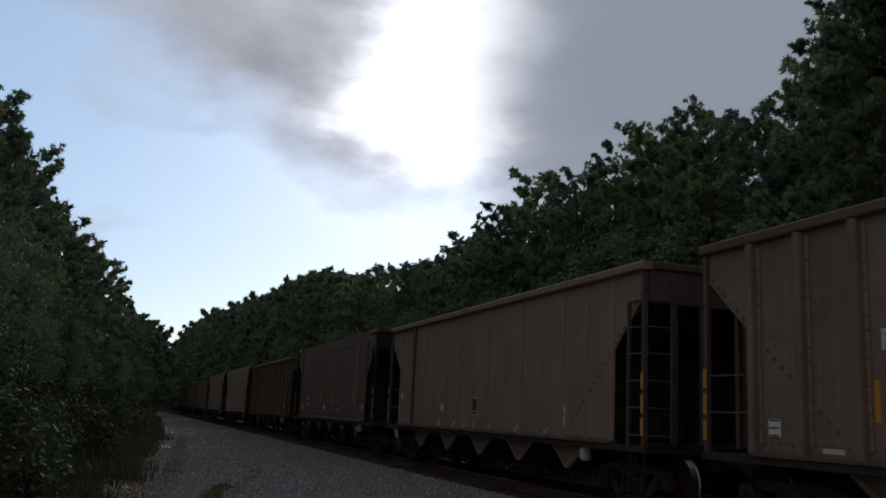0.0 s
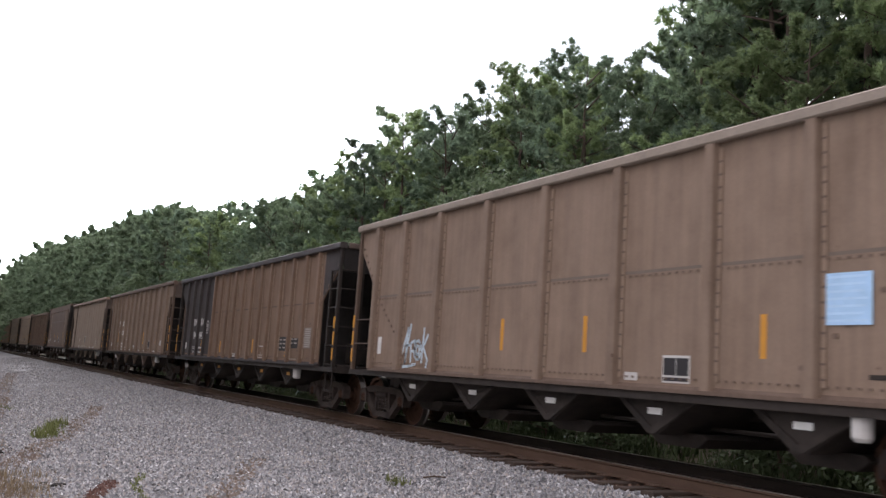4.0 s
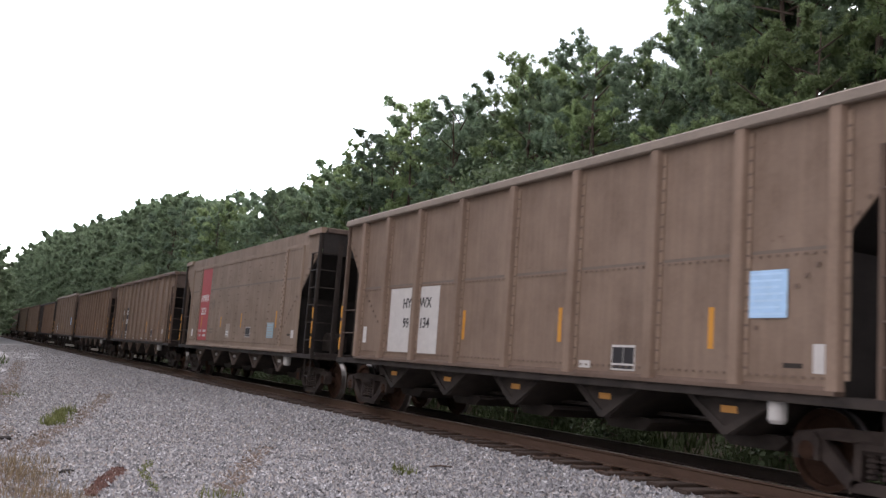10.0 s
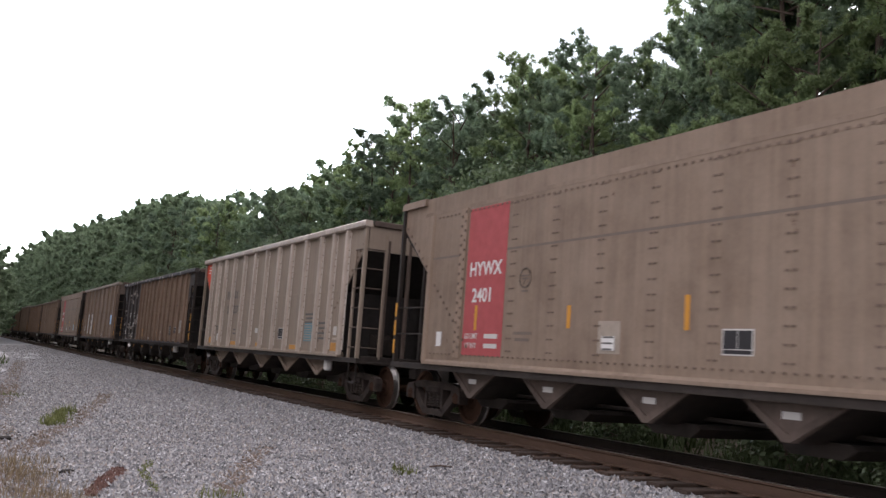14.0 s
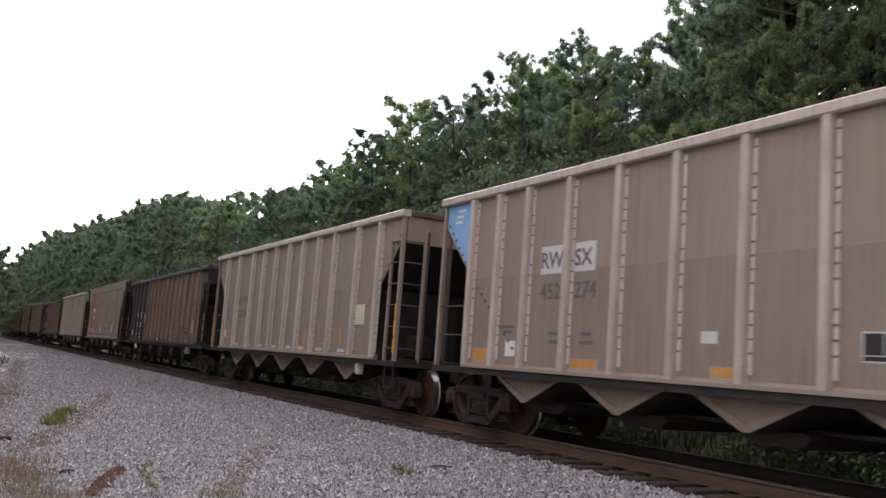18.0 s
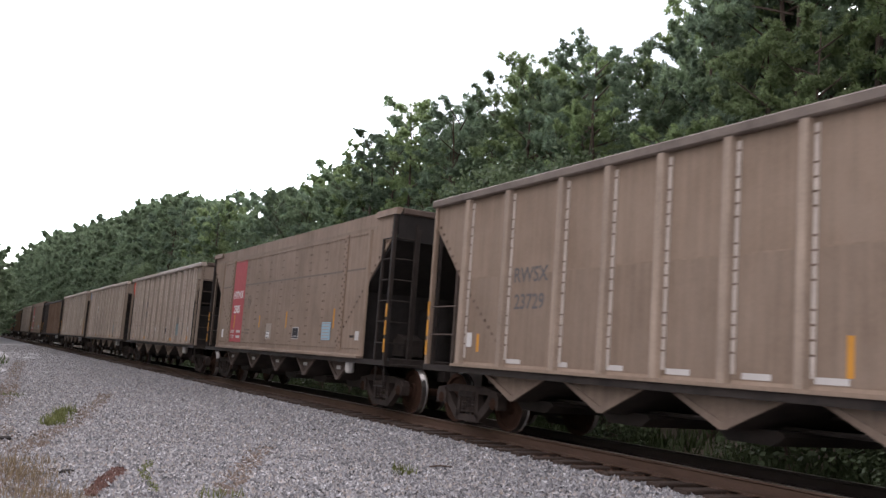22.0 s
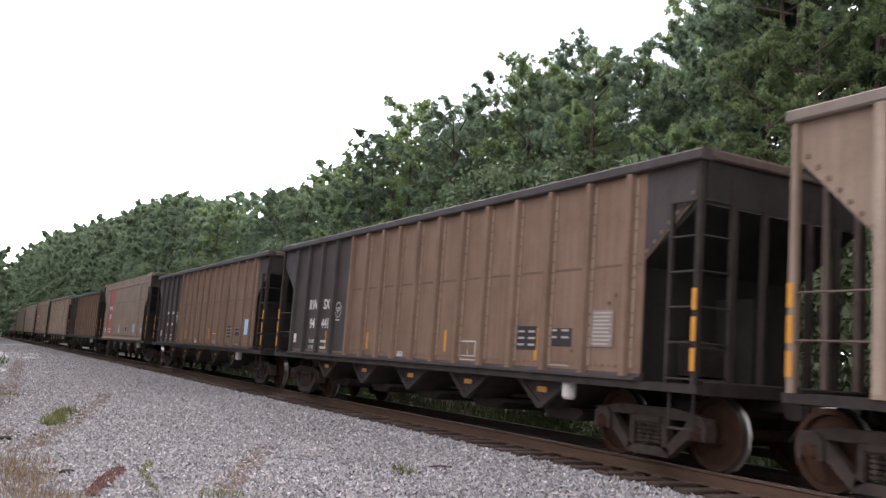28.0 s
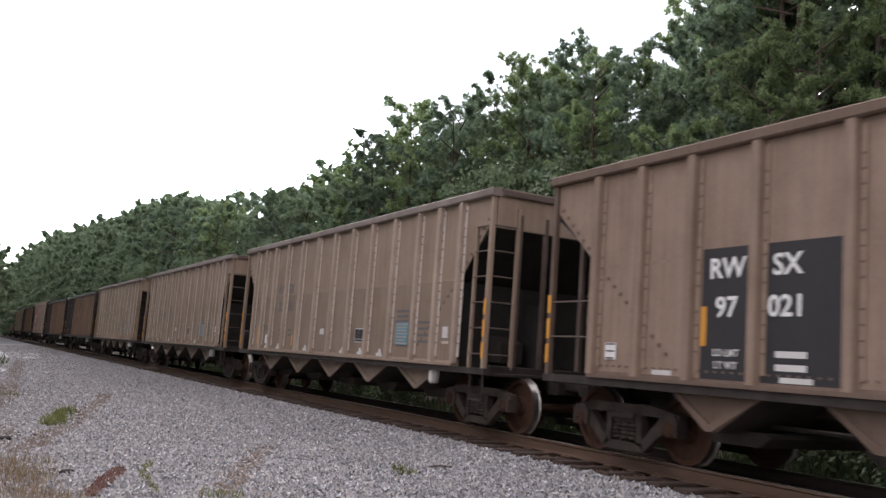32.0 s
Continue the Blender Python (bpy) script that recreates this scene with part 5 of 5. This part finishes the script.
def arc(cx, cy, r, a0, a1, n=8, squash=1.0):
    return [(cx + r * math.cos(radians(a0 + (a1 - a0) * k / n)), cy + squash * r * math.sin(radians(a0 + (a1 - a0) * k / n))) for k in range(n + 1)]


def yellows(car, spots):
    for y, z0, z1 in spots:
        patch(car, "reflective_stripe", y, (z0 + z1) / 2, 0.085, z1 - z0, YELLOW, "orange-yellow reflective tape")


def roundel(car, y, z, r, mat):
    """A round stencilled emblem: a ring of segments with bars inside."""
    p = strokes(car, [arc(0, 0, r, a, a + 62, 6) for a in range(0, 360, 72)] + [[(-0.6 * r, 0.25 * r), (0.6 * r, 0.25 * r)], [(-0.5 * r, -0.05 * r), (0.5 * r, -0.05 * r)],
                     [(0.0, -0.2 * r), (-0.15 * r, -0.6 * r)], [(-0.55 * r, -1.35 * r), (0.55 * r, -1.35 * r)]], y, z, 0.03, mat, "faded round emblem")
    p.name = "emblem"
    return p


def close_car(idx, number, look_label, blue=None, tag=False):
    worn = idx == 8
    car = hopper(idx, "close", RUST, RUST, UNDER, look_label, front_paint=CHIPPED if worn else BLACK, chord=CHIPPED if worn else BLACK)
    E, d, H = 7.75, 1.05, 3.88
    edge = 3.08
    part("black_panel", shared("black_panel", lambda: Geo().prism([(edge, SILL + 0.13), (E - d, SILL + 0.13), (E - d, 2.58), (E - 0.08, H - 0.50), (E - 0.08, H - 0.15), (edge, H - 0.15)], "x", -0.003, 0)),
         BLACKWORN if worn else BLACK, car, "black painted front panels", at=(XF, 0, 0))
    part("black_panel", shared("black_corner", lambda: Geo().prism([(-(E - d) - 0.0, 2.6), (-(E - 0.08), H - 0.50), (-(E - 0.08), H - 0.15), (-(E - d), H - 0.15)], "x", -0.003, 0)),
         BLACK, car, at=(XF, 0, 0))
    body = set(car.children)
    if number:
        words(car, "RW", 4.97, 2.14, 0.33, WHITE, 0.003)
        words(car, "SX", 4.10, 2.14, 0.33, WHITE, 0.003)
        words(car, number[:2], 4.97, 1.68, 0.33, WHITE, 0.003)
        words(car, number[2:], 4.10, 1.68, 0.33, WHITE, 0.003)
    else:
        for y, z in ((4.97, 2.26), (4.10, 2.26), (4.97, 1.80), (4.10, 1.80)):
            patch(car, "writing_bar", y, z, 0.3, 0.1, WHITE, lift=0.003)
    for text, z in (("LD LMT", 1.33), ("LT WT", 1.18)):
        words(car, text, 4.93, z, 0.115, PALE, 0.003)
        patch(car, "writing_bar", 4.14, z + 0.04, 0.36, 0.055, PALE, lift=0.003)
    roundel(car, 3.36, 2.10, 0.17, PALE).location.x -= 0.003
    t = patch(car, "notice", 6.15, 1.43, 0.24, 0.22, WHITE, "white sticker", 0.003)
    for k in range(4):
        part("line", shared("tagline", lambda: Geo().box(-0.002, 0, 0.04, 0.10, -0.015, 0.015)), BOARD, t, at=(-0.003, 0, 0.08 - 0.05 * k))
    capacity_box(car, -2.62, 1.32, 0.5, 0.33, RUST)
    yellows(car, [(4.0, 1.22, 1.62), (1.6, 1.25, 1.60), (-1.8, 1.28, 1.66), (-4.62, 1.22, 1.72)])
    patch(car, "notice", 0.0, 1.19, 0.26, 0.10, PALE, "faded white patch")
    b1 = patch(car, "stencil_board", -4.36, 1.55, 0.56, 0.36, BOARD, "dark stencil board with white lines", 0.001)
    b2 = patch(car, "stencil_board", -5.2, 1.57, 0.60, 0.26, BOARD, "dark stencil board with white lines", 0.001)
    for b, rows in ((b1, 3), (b2, 2)):
        for r in range(rows):
            for c in (-1, 1):
                part("line", shared("boardline", lambda: Geo().box(-0.002, 0, -0.085, 0.085, -0.016, 0.016)), DUSTY, b, at=(-0.003, c * 0.14, 0.1 - 0.1 * r))
    patch(car, "writing_bar", -5.2, 1.17, 0.5, 0.025, GHOST)
    if blue:
        notice(car, -6.25, 1.70, 0.42, 0.46, SHEET, 5, "pale blue paper notice", BLUEPRINT)
    else:
        notice(car, -6.18, 1.70, 0.46, 0.50, GHOSTRUST, 9, "faded white sheet of small print", DUSTY)
    if tag:
        strokes(car, [[(0.0, 0.28), (0.02, 0.0), (0.12, 0.0), (0.14, 0.12), (0.02, 0.13)], [(0.34, 0.26), (0.32, 0.0), (0.2, 0.02), (0.22, 0.14), (0.33, 0.12)],
                      [(0.42, 0.3), (0.44, 0.0)], [(0.58, 0.2), (0.45, 0.1), (0.6, -0.02)], [(0.16, 0.28), (0.46, 0.34), (0.62, 0.3)]], 3.5, 1.38, 0.028, WHITE, "sprayed white scrawl")
    for ob in car.children:                 # the lettering is set out from a point ahead of the wagon's middle
        if ob not in body:
            ob.location.y += 0.25
    return car


def flush_car(idx, look_label):
    """An almost flat-sided open hopper: shallow posts, one deeper seam near the front, chalked marks along the sill."""
    car = hopper(idx, "flush", TAN, TAN, GRIME, look_label, chord=BROWN, chutes=CHUTE)
    part("strap", shared("flush_strap", lambda: Geo().box(-0.05, 0, -0.09, 0.09, SILL + 0.05, 3.84, 0.01)), DARK, car, "dark riveted strap", at=(XF, 4.95, 0))
    capacity_box(car, 0.15, 1.62, 0.4, 0.4, BOARD)
    for y, z in ((6.0, 1.9), (2.4, 1.58), (-4.4, 1.58), (-4.4, 1.36)):
        patch(car, "notice", y, z, 0.2, 0.18, PALE, "white sticker")
    for y in (2.7, 1.6, 0.9, 0.3, -0.7, -2.2, -3.6):
        strokes(car, [[(0.0, 0.0), (0.16, 0.0), (0.08, 0.06), (0.18, 0.08)]], y, 1.14, 0.06, PALE, "chalked white scrawl")
    return car


def ribbed_car(idx, number, look_label, board=True, paint=None, doodle=False):
    paint = paint or BROWN
    car = hopper(idx, "ribbed", paint, paint, DARK, look_label, chord=DARK, chutes=DARK)
    if number:
        if board:
            patch(car, "stencil_board", 3.43, 1.88, 1.96, 1.52, BOARD, "dark repainted panel behind the numbers")
        lift = 0.003 if board else 0.0
        for text, y, z in (("RW", 4.03, 2.29), ("SX", 3.19, 2.29), (number[:2], 4.03, 1.84), (number[2:], 3.19, 1.84)):
            words(car, text, y, z, 0.33, WHITE, lift)
        for text, z in (("LD LMT", 1.39), ("LT WT", 1.25)):
            words(car, text, 4.02, z, 0.115, PALE, lift)
            patch(car, "writing_bar", 3.12, z + 0.04, 0.40, 0.07, PALE, lift=lift)
        patch(car, "reflective_tape", 5.05, 1.16, 0.34, 0.06, PALE, "white reflective tape")
        patch(car, "reflective_tape", 3.05, 1.16, 0.42, 0.06, PALE, "white reflective tape", lift)
    notice(car, 6.02, 1.40, 0.22, 0.22, WHITE, 3, "white sticker with dark lines", DIM)
    for y in (0.9, -1.3, -2.5, -4.6):
        patch(car, "reflective_tape", y, 1.15, 0.3, 0.05, PALE, "white reflective tape")
    capacity_box(car, -3.5, 1.42, 0.5, 0.32, BOARD)
    patch(car, "reflective_stripe", 4.37, 1.73, 0.085, 0.46, YELLOW, "orange-yellow reflective tape", 0.004)
    yellows(car, [(1.4, 1.45, 1.95), (-2.1, 1.45, 1.95), (-4.75, 1.45, 1.95)])
    patch(car, "notice", -5.75, 1.5, 0.3, 0.2, PALE, "faded white patch")
    if doodle:
        strokes(car, [arc(0.5, 0.32, 0.5, 175, 250, 6, 0.6), arc(0.2, 0.02, 0.12, 200, 360, 5), arc(0.52, 0.06, 0.2, 200, 340, 6), arc(0.85, 0.02, 0.12, 180, 340, 5),
                      [(0.12, 0.42), (0.26, 0.44)], [(0.36, 0.43), (0.6, 0.43)], [(0.78, 0.44), (0.92, 0.42)], [(0.5, 0.55), (0.62, 0.53)]], 2.5, 1.2, 0.03, PALE, "sprayed face-like outline")
        strokes(car, [arc(0.08, 0.08, 0.08, 0, 330, 6), [(0.2, 0.16), (0.25, 0.0), (0.32, 0.16)], arc(0.42, 0.08, 0.08, 0, 330, 6), [(0.54, 0.16), (0.54, 0.0), (0.64, 0.14), (0.66, 0.0)],
                      [(0.0, 0.05), (0.72, 0.1)]], 0.6, 1.22, 0.035, WHITE, "sprayed white scrawl")
        patch(car, "drip_mark", 1.85, 2.15, 0.05, 0.6, PALE, "white paint run")
    return car


def grey_car(idx, number, look_label, corner=None, kind="grey", letters=None, paint=None, oranges=False):
    paint = paint or GREY
    car = hopper(idx, kind, paint, TANPOST if paint == TAN else GREYPOST, GREYPOST, look_label, chord=CHORDGREY if paint == TAN else GREYPOST, stripes=not corner)
    E, d, H = TYPES[kind]["E"], 1.05, TYPES[kind]["H"]
    if corner:
        part("corner_panel", shared(("corner_panel", kind), lambda: Geo().prism([(E - d + 0.08, 2.72), (E - 0.1, H - 0.52), (E - 0.1, H - 0.16), (E - d + 0.08, H - 0.16)], "x", -0.003, 0)),
             corner, car, "painted corner panel", at=(XF, 0, 0))
        for k in range(3):
            patch(car, "writing_bar", E - 0.62 + 0.05 * k, H - 0.27 - 0.1 * k, 0.24, 0.04, WHITE, lift=0.003)
    if kind == "pale":
        words(car, "RWSX", 3.86, 2.42, 0.33, DIM)
        words(car, number, 3.86, 2.0, 0.33, DIM)
        notice(car, -5.16, 1.98, 0.48, 0.43, CREAM, 8, "cream paper notice with fine print", PRINT)
        capacity_box(car, -3.0, 1.47, 0.4, 0.3, GREYLOW)
        yellows(car, [(5.3, 1.3, 1.6), (3.1, 1.22, 1.55), (-1.76, 1.22, 1.64), (-4.11, 1.3, 1.7)])
        patch(car, "notice", 5.6, 1.5, 0.2, 0.24, WHITE, "white sticker")
        for y in (4.2, 3.0, 1.8, 0.6, -0.6, -1.55, -2.8, -4.2):
            patch(car, "reflective_tape", y, 1.18, 0.4, 0.07, PALE, "white reflective tape")
    else:
        for text, y, z in (("RW", 3.65, 2.60), ("SX", 2.9, 2.60), (number[:-3], 3.65, 2.13), (number[-3:], 2.82, 2.13)):
            if corner == BLUE and z > 2.5:
                patch(car, "repainted_panel", y, z + 0.12, 0.56, 0.42, PALE, "pale repainted panel behind letters")
            words(car, text, y, z, 0.34, letters or DIM, 0.003)
        small_lines(car, 3.5, 1.62, 0.3, 2, DIM, 0.12, columns=2, shift=0.75)
        small_lines(car, 4.75, 1.72, 0.34, 2, DIM, 0.08)
        small_lines(car, -3.85, 2.02, 0.6, 3, DIM, 0.1)
        small_lines(car, -4.75, 1.80, 0.5, 4, DIM, 0.12)
        notice(car, -3.88, 1.58, 0.54, 0.44, TEAL, 7, "teal panel with pale lines", GHOST)
        capacity_box(car, -1.77, 1.53, 0.46, 0.30, BOARD)
        patch(car, "notice", 0.45, 1.60, 0.26, 0.14, PALE, "white sticker")
        patch(car, "notice", 4.65, 1.38, 0.28, 0.24, WHITE, "white sticker")
        patch(car, "notice", -5.6, 1.62, 0.2, 0.2, PALE, "pale worn patch")
        patch(car, "bracket", -5.62, 1.44, 0.26, 0.05, GREYPOST)
        if corner:
            for y, w, z in ((5.55, 0.40, 1.25), (2.78, 0.55, 1.19), (0.15, 0.5, 1.19), (-2.8, 0.5, 1.18), (-5.63, 0.46, 1.24)):
                patch(car, "tape_backing", y, z, w + 0.06, 0.24 if z > 1.2 else 0.17, GHOST, "worn paint patch")
                patch(car, "reflective_patch", y, z + 0.015, w, 0.19 if z > 1.2 else 0.11, FADED, "orange-yellow reflective patch", 0.003)
        else:
            yellows(car, [(5.5, 1.25, 1.7), (2.55, 1.22, 1.5), (-1.25, 1.25, 1.68), (-4.2, 1.2, 1.72)])
            for y in (4.6, 3.6, 2.1, 1.5, 0.0, -0.9, -1.9, -2.9):
                part("paint_daub", shared("paint_daub", lambda: Geo().prism([(-0.15, 0.0), (0.13, 0.0), (0.15, 0.05), (0.05, 0.07), (0.02, 0.15), (-0.06, 0.13), (-0.10, 0.06)], "x", -0.004, -0.001)), PALE, car,
                     "daubed white paint mark", at=(XF - 0.012, y, 1.12))
    return car


def wide_car(idx, number, look_label, graffiti=False):
    car = hopper(idx, "wide", BROWN, BROWN, DARK, look_label, chord=CHORDWIDE)
    if number:
        patch(car, "stencil_board", 3.45, 1.85, 2.05, 1.25, PALE, "pale repainted panel behind the numbers")
        for text, y, z in (("HY", 3.72, 2.08), ("WX", 2.95, 2.08), (number[:2], 3.72, 1.70), (number[2:], 2.95, 1.70)):
            words(car, text, y, z, 0.27, BOARD, 0.003)
    capacity_box(car, -2.72, 1.32, 0.46, 0.33, BOARD)
    notice(car, -5.05, 2.08, 0.55, 0.52, SHEET, 7, "pale blue paper notice", BLUEPRINT)
    yellows(car, [(1.48, 1.5, 2.0), (-1.3, 1.5, 2.0), (-4.24, 1.47, 1.95)] if number else [(1.14, 1.5, 2.0), (-0.95, 1.5, 2.0), (-4.02, 1.47, 1.95)])
    patch(car, "notice", -1.92, 1.21, 0.24, 0.1, PALE, "white sticker")
    patch(car, "notice", 5.65, 1.55, 0.16, 0.34, WHITE, "white sticker")
    patch(car, "notice", -5.75, 1.4, 0.2, 0.3, PALE, "pale worn patch")
    patch(car, "bracket", -5.4, 1.32, 0.24, 0.05, UNDER)
    if graffiti:
        strokes(car, [[(0.0, 0.25), (0.2, 0.75), (0.12, 0.05), (0.3, 0.8)], [(0.15, 0.4), (0.32, 0.42)], [(0.36, 0.1), (0.34, 0.45), (0.5, 0.5), (0.48, 0.3), (0.36, 0.3)],
                      arc(0.62, 0.32, 0.14, 0, 340, 8, 1.3), arc(0.62, 0.32, 0.07, 0, 340, 6, 1.3), [(0.8, 0.1), (0.84, 0.72)], [(1.0, 0.6), (0.84, 0.38), (1.02, 0.15), (0.98, 0.02)],
                      [(0.05, 0.0), (0.3, 0.02), (0.55, 0.06)]], 4.6, 1.15, 0.05, CLEAR, "sprayed pale blue and white scrawl")
    return car


def smooth_car(idx, number, look_label, stripe=True, paint=None):
    car = hopper(idx, "smooth", paint or SMOOTH, paint or SMOOTH, UNDER, look_label)
    H = 4.17
    if stripe:
        patch(car, "red_stripe", 3.92, (SILL + 0.2 + H - 0.4) / 2, 1.25, H - 0.4 - SILL - 0.2, RED, "faded red painted stripe")
        words(car, "HYWX", 3.93, 2.59, 0.33, WHITE, 0.003)
        words(car, number, 3.98, 2.14, 0.33, WHITE, 0.003)
        for text, z in (("LD LMT", 1.52), ("LT WT", 1.36)):
            words(car, text, 4.26, z, 0.125, PALE, 0.003)
            patch(car, "writing_bar", 3.63, z + 0.045, 0.40, 0.075, PALE, lift=0.003)
        patch(car, "reflective_stripe", 4.14, 1.87, 0.085, 0.42, YELLOW, "orange-yellow reflective tape", 0.004)
        patch(car, "ghost_panel", 0.64, 1.58, 0.46, 0.44, GHOST, "faded pale panel")
        small_lines(car, 2.72, 1.62, 0.5, 2, FAINT, 0.10)
        roundel(car, 2.72, 2.48, 0.15, FAINT)
    else:
        patch(car, "notice", 4.2, 1.9, 0.2, 0.16, PALE, "faded white patch")
        patch(car, "notice", 4.2, 1.6, 0.2, 0.16, PALE, "faded white patch")
    yellows(car, [(1.55, 1.70, 2.03), (-0.8, 1.68, 2.11), (-4.16, 1.68, 2.14)])
    capacity_box(car, -1.6, 1.55, 0.46, 0.30, BOARD)
    if stripe:
        notice(car, -3.76, 1.61, 0.56, 0.42, PAPER, 6, "faded blue-grey notice panel", DUSTY)
    notice(car, 0.64, 1.5, 0.27, 0.19, WHITE, 3, "white sticker with dark lines", DIM)
    patch(car, "notice", -5.58, 1.52, 0.2, 0.2, PALE, "white sticker")
    patch(car, "notice", 5.4, 1.5, 0.18, 0.26, WHITE, "white sticker")
    patch(car, "bracket", -5.3, 1.5, 0.24, 0.05, UNDER)
    return car


CARS = {}
# where each wagon's middle lies off its even place in the train
OFFSET = {0: -0.16, 1: -0.1, 2: 0.25, 3: -0.28, 4: -0.55, 5: -0.1, 6: 0.15, 7: -0.18, 8: 0.35, 9: 0.37, 10: 0.18, 11: 0.72, 12: 0.6, 13: 0.19,
          14: -0.27, 15: -0.55, 16: -0.77, 17: -0.38, 18: -0.34, 19: 0.21, 20: 0.75, 21: 0.6, 22: 0.25, 23: -0.1, 24: -0.08, 25: 0.3}


def S(t):
    """How far the train has come along the track."""
    u = t / 10
    return 10.7728 + u * (98.7996 + u * (10.829 + u * (-3.0022 + u * 0.4329)))


def build_train():
    brown = "dusty brown ribbed coal hopper car"
    plain_smooth = "smooth-sided dusty brown hopper car"
    red = "smooth-sided tan-brown hopper car with a red stripe"
    two = "rusty brown hopper car with a black painted front"
    ashen = "dusty grey aluminium coal hopper car with light ribs"
    CARS[-12] = ribbed_car(-12, "", brown)
    CARS[-11] = grey_car(-11, "25241", ashen, kind="grey")
    CARS[-10] = smooth_car(-10, "", plain_smooth, False)
    CARS[-9] = ribbed_car(-9, "", brown, paint=DARK)
    CARS[-8] = grey_car(-8, "23411", ashen, kind="grey")
    CARS[-7] = ribbed_car(-7, "", brown)
    CARS[-6] = ribbed_car(-6, "", brown)
    CARS[-5] = ribbed_car(-5, "", brown)
    CARS[-4] = smooth_car(-4, "", plain_smooth, False)
    CARS[-3] = smooth_car(-3, "", plain_smooth, False, TAN)
    CARS[-2] = ribbed_car(-2, "", brown, paint=DARK)
    CARS[-1] = smooth_car(-1, "", plain_smooth, False, DARK)
    CARS[0] = flush_car(0, "dusty brown flat-sided open hopper car")
    CARS[1] = ribbed_car(1, "97100", "dusty brown ribbed hopper car with a sprayed outline", board=False, doodle=True)
    CARS[2] = close_car(2, "94947", two)
    CARS[3] = wide_car(3, "", "tan-brown wide-panelled hopper car with a sprayed scrawl", True)
    CARS[4] = ribbed_car(4, "", "rusty brown ribbed coal hopper car", paint=RUST)
    CARS[5] = ribbed_car(5, "97038", "brown ribbed hopper car with a dark number panel")
    CARS[6] = smooth_car(6, "2523", red)
    CARS[7] = wide_car(7, "99134", "dusty brown wide-panelled hopper car with a pale number panel")
    CARS[8] = close_car(8, "94086", "rusty brown hopper car with a flaking black front")
    CARS[9] = grey_car(9, "25237", "dusty grey aluminium hopper car with an orange-red corner", ORANGE)
    CARS[10] = smooth_car(10, "2401", red)
    CARS[11] = close_car(11, "94561", two)
    CARS[12] = grey_car(12, "23824", "pale grey hopper car with wide light ribs", kind="pale")
    CARS[13] = grey_car(13, "452274", "dusty grey aluminium hopper car with a light blue corner", BLUE)
    CARS[14] = grey_car(14, "25235", "dusty grey aluminium hopper car with an orange-red corner", ORANGE)
    CARS[15] = smooth_car(15, "2585", red)
    CARS[16] = grey_car(16, "23729", "tan-grey hopper car with wide light ribs", kind="pale", paint=TAN)
    CARS[17] = close_car(17, "94553", "rusty brown hopper car with a black front and a scrawl", tag=True)
    CARS[18] = smooth_car(18, "2052", red)
    CARS[19] = close_car(19, "", "rusty brown hopper car with a black front and a blue notice", blue=True)
    CARS[20] = close_car(20, "94441", two)
    CARS[21] = grey_car(21, "23343", "tan-grey ribbed hopper car with chalk marks", paint=TAN)
    CARS[22] = grey_car(22, "23433", "tan-grey ribbed hopper car with chalk marks", paint=TAN)
    CARS[23] = grey_car(23, "23363", "tan-grey ribbed hopper car with chalk marks", paint=TAN)
    CARS[24] = ribbed_car(24, "97021", "brown ribbed hopper car with a dark number panel")
    CARS[25] = ribbed_car(25, "", brown)


build_train()


def car_place(idx, t):
    return S(t) - L * idx - OFFSET.get(idx, -0.23) + 7.2


def motions():
    """The train rolls along the track; wheels turn while a wagon passes near."""
    for idx, car in CARS.items():
        walk(car, [(t, pose(0, car_place(idx, t), 0)) for t in range(0, 33)])
    steps = [k / FPS for k in range(0, 32 * FPS + 1)]
    for ws, idx, y, dy in WHEELSETS:
        near = [t for t in steps if -6 < car_place(idx, t) + y < 26]
        if len(near) < 3:
            continue
        times = sorted({0.0, 32.0, *near})
        rows = []
        for t in times:
            u = min(max(t, near[0]), near[-1])
            rows.append((t, pose(0, dy, 0.457, -math.degrees((S(u) - S(near[0])) / 0.457) % 360)))
        walk(ws, rows)


motions()
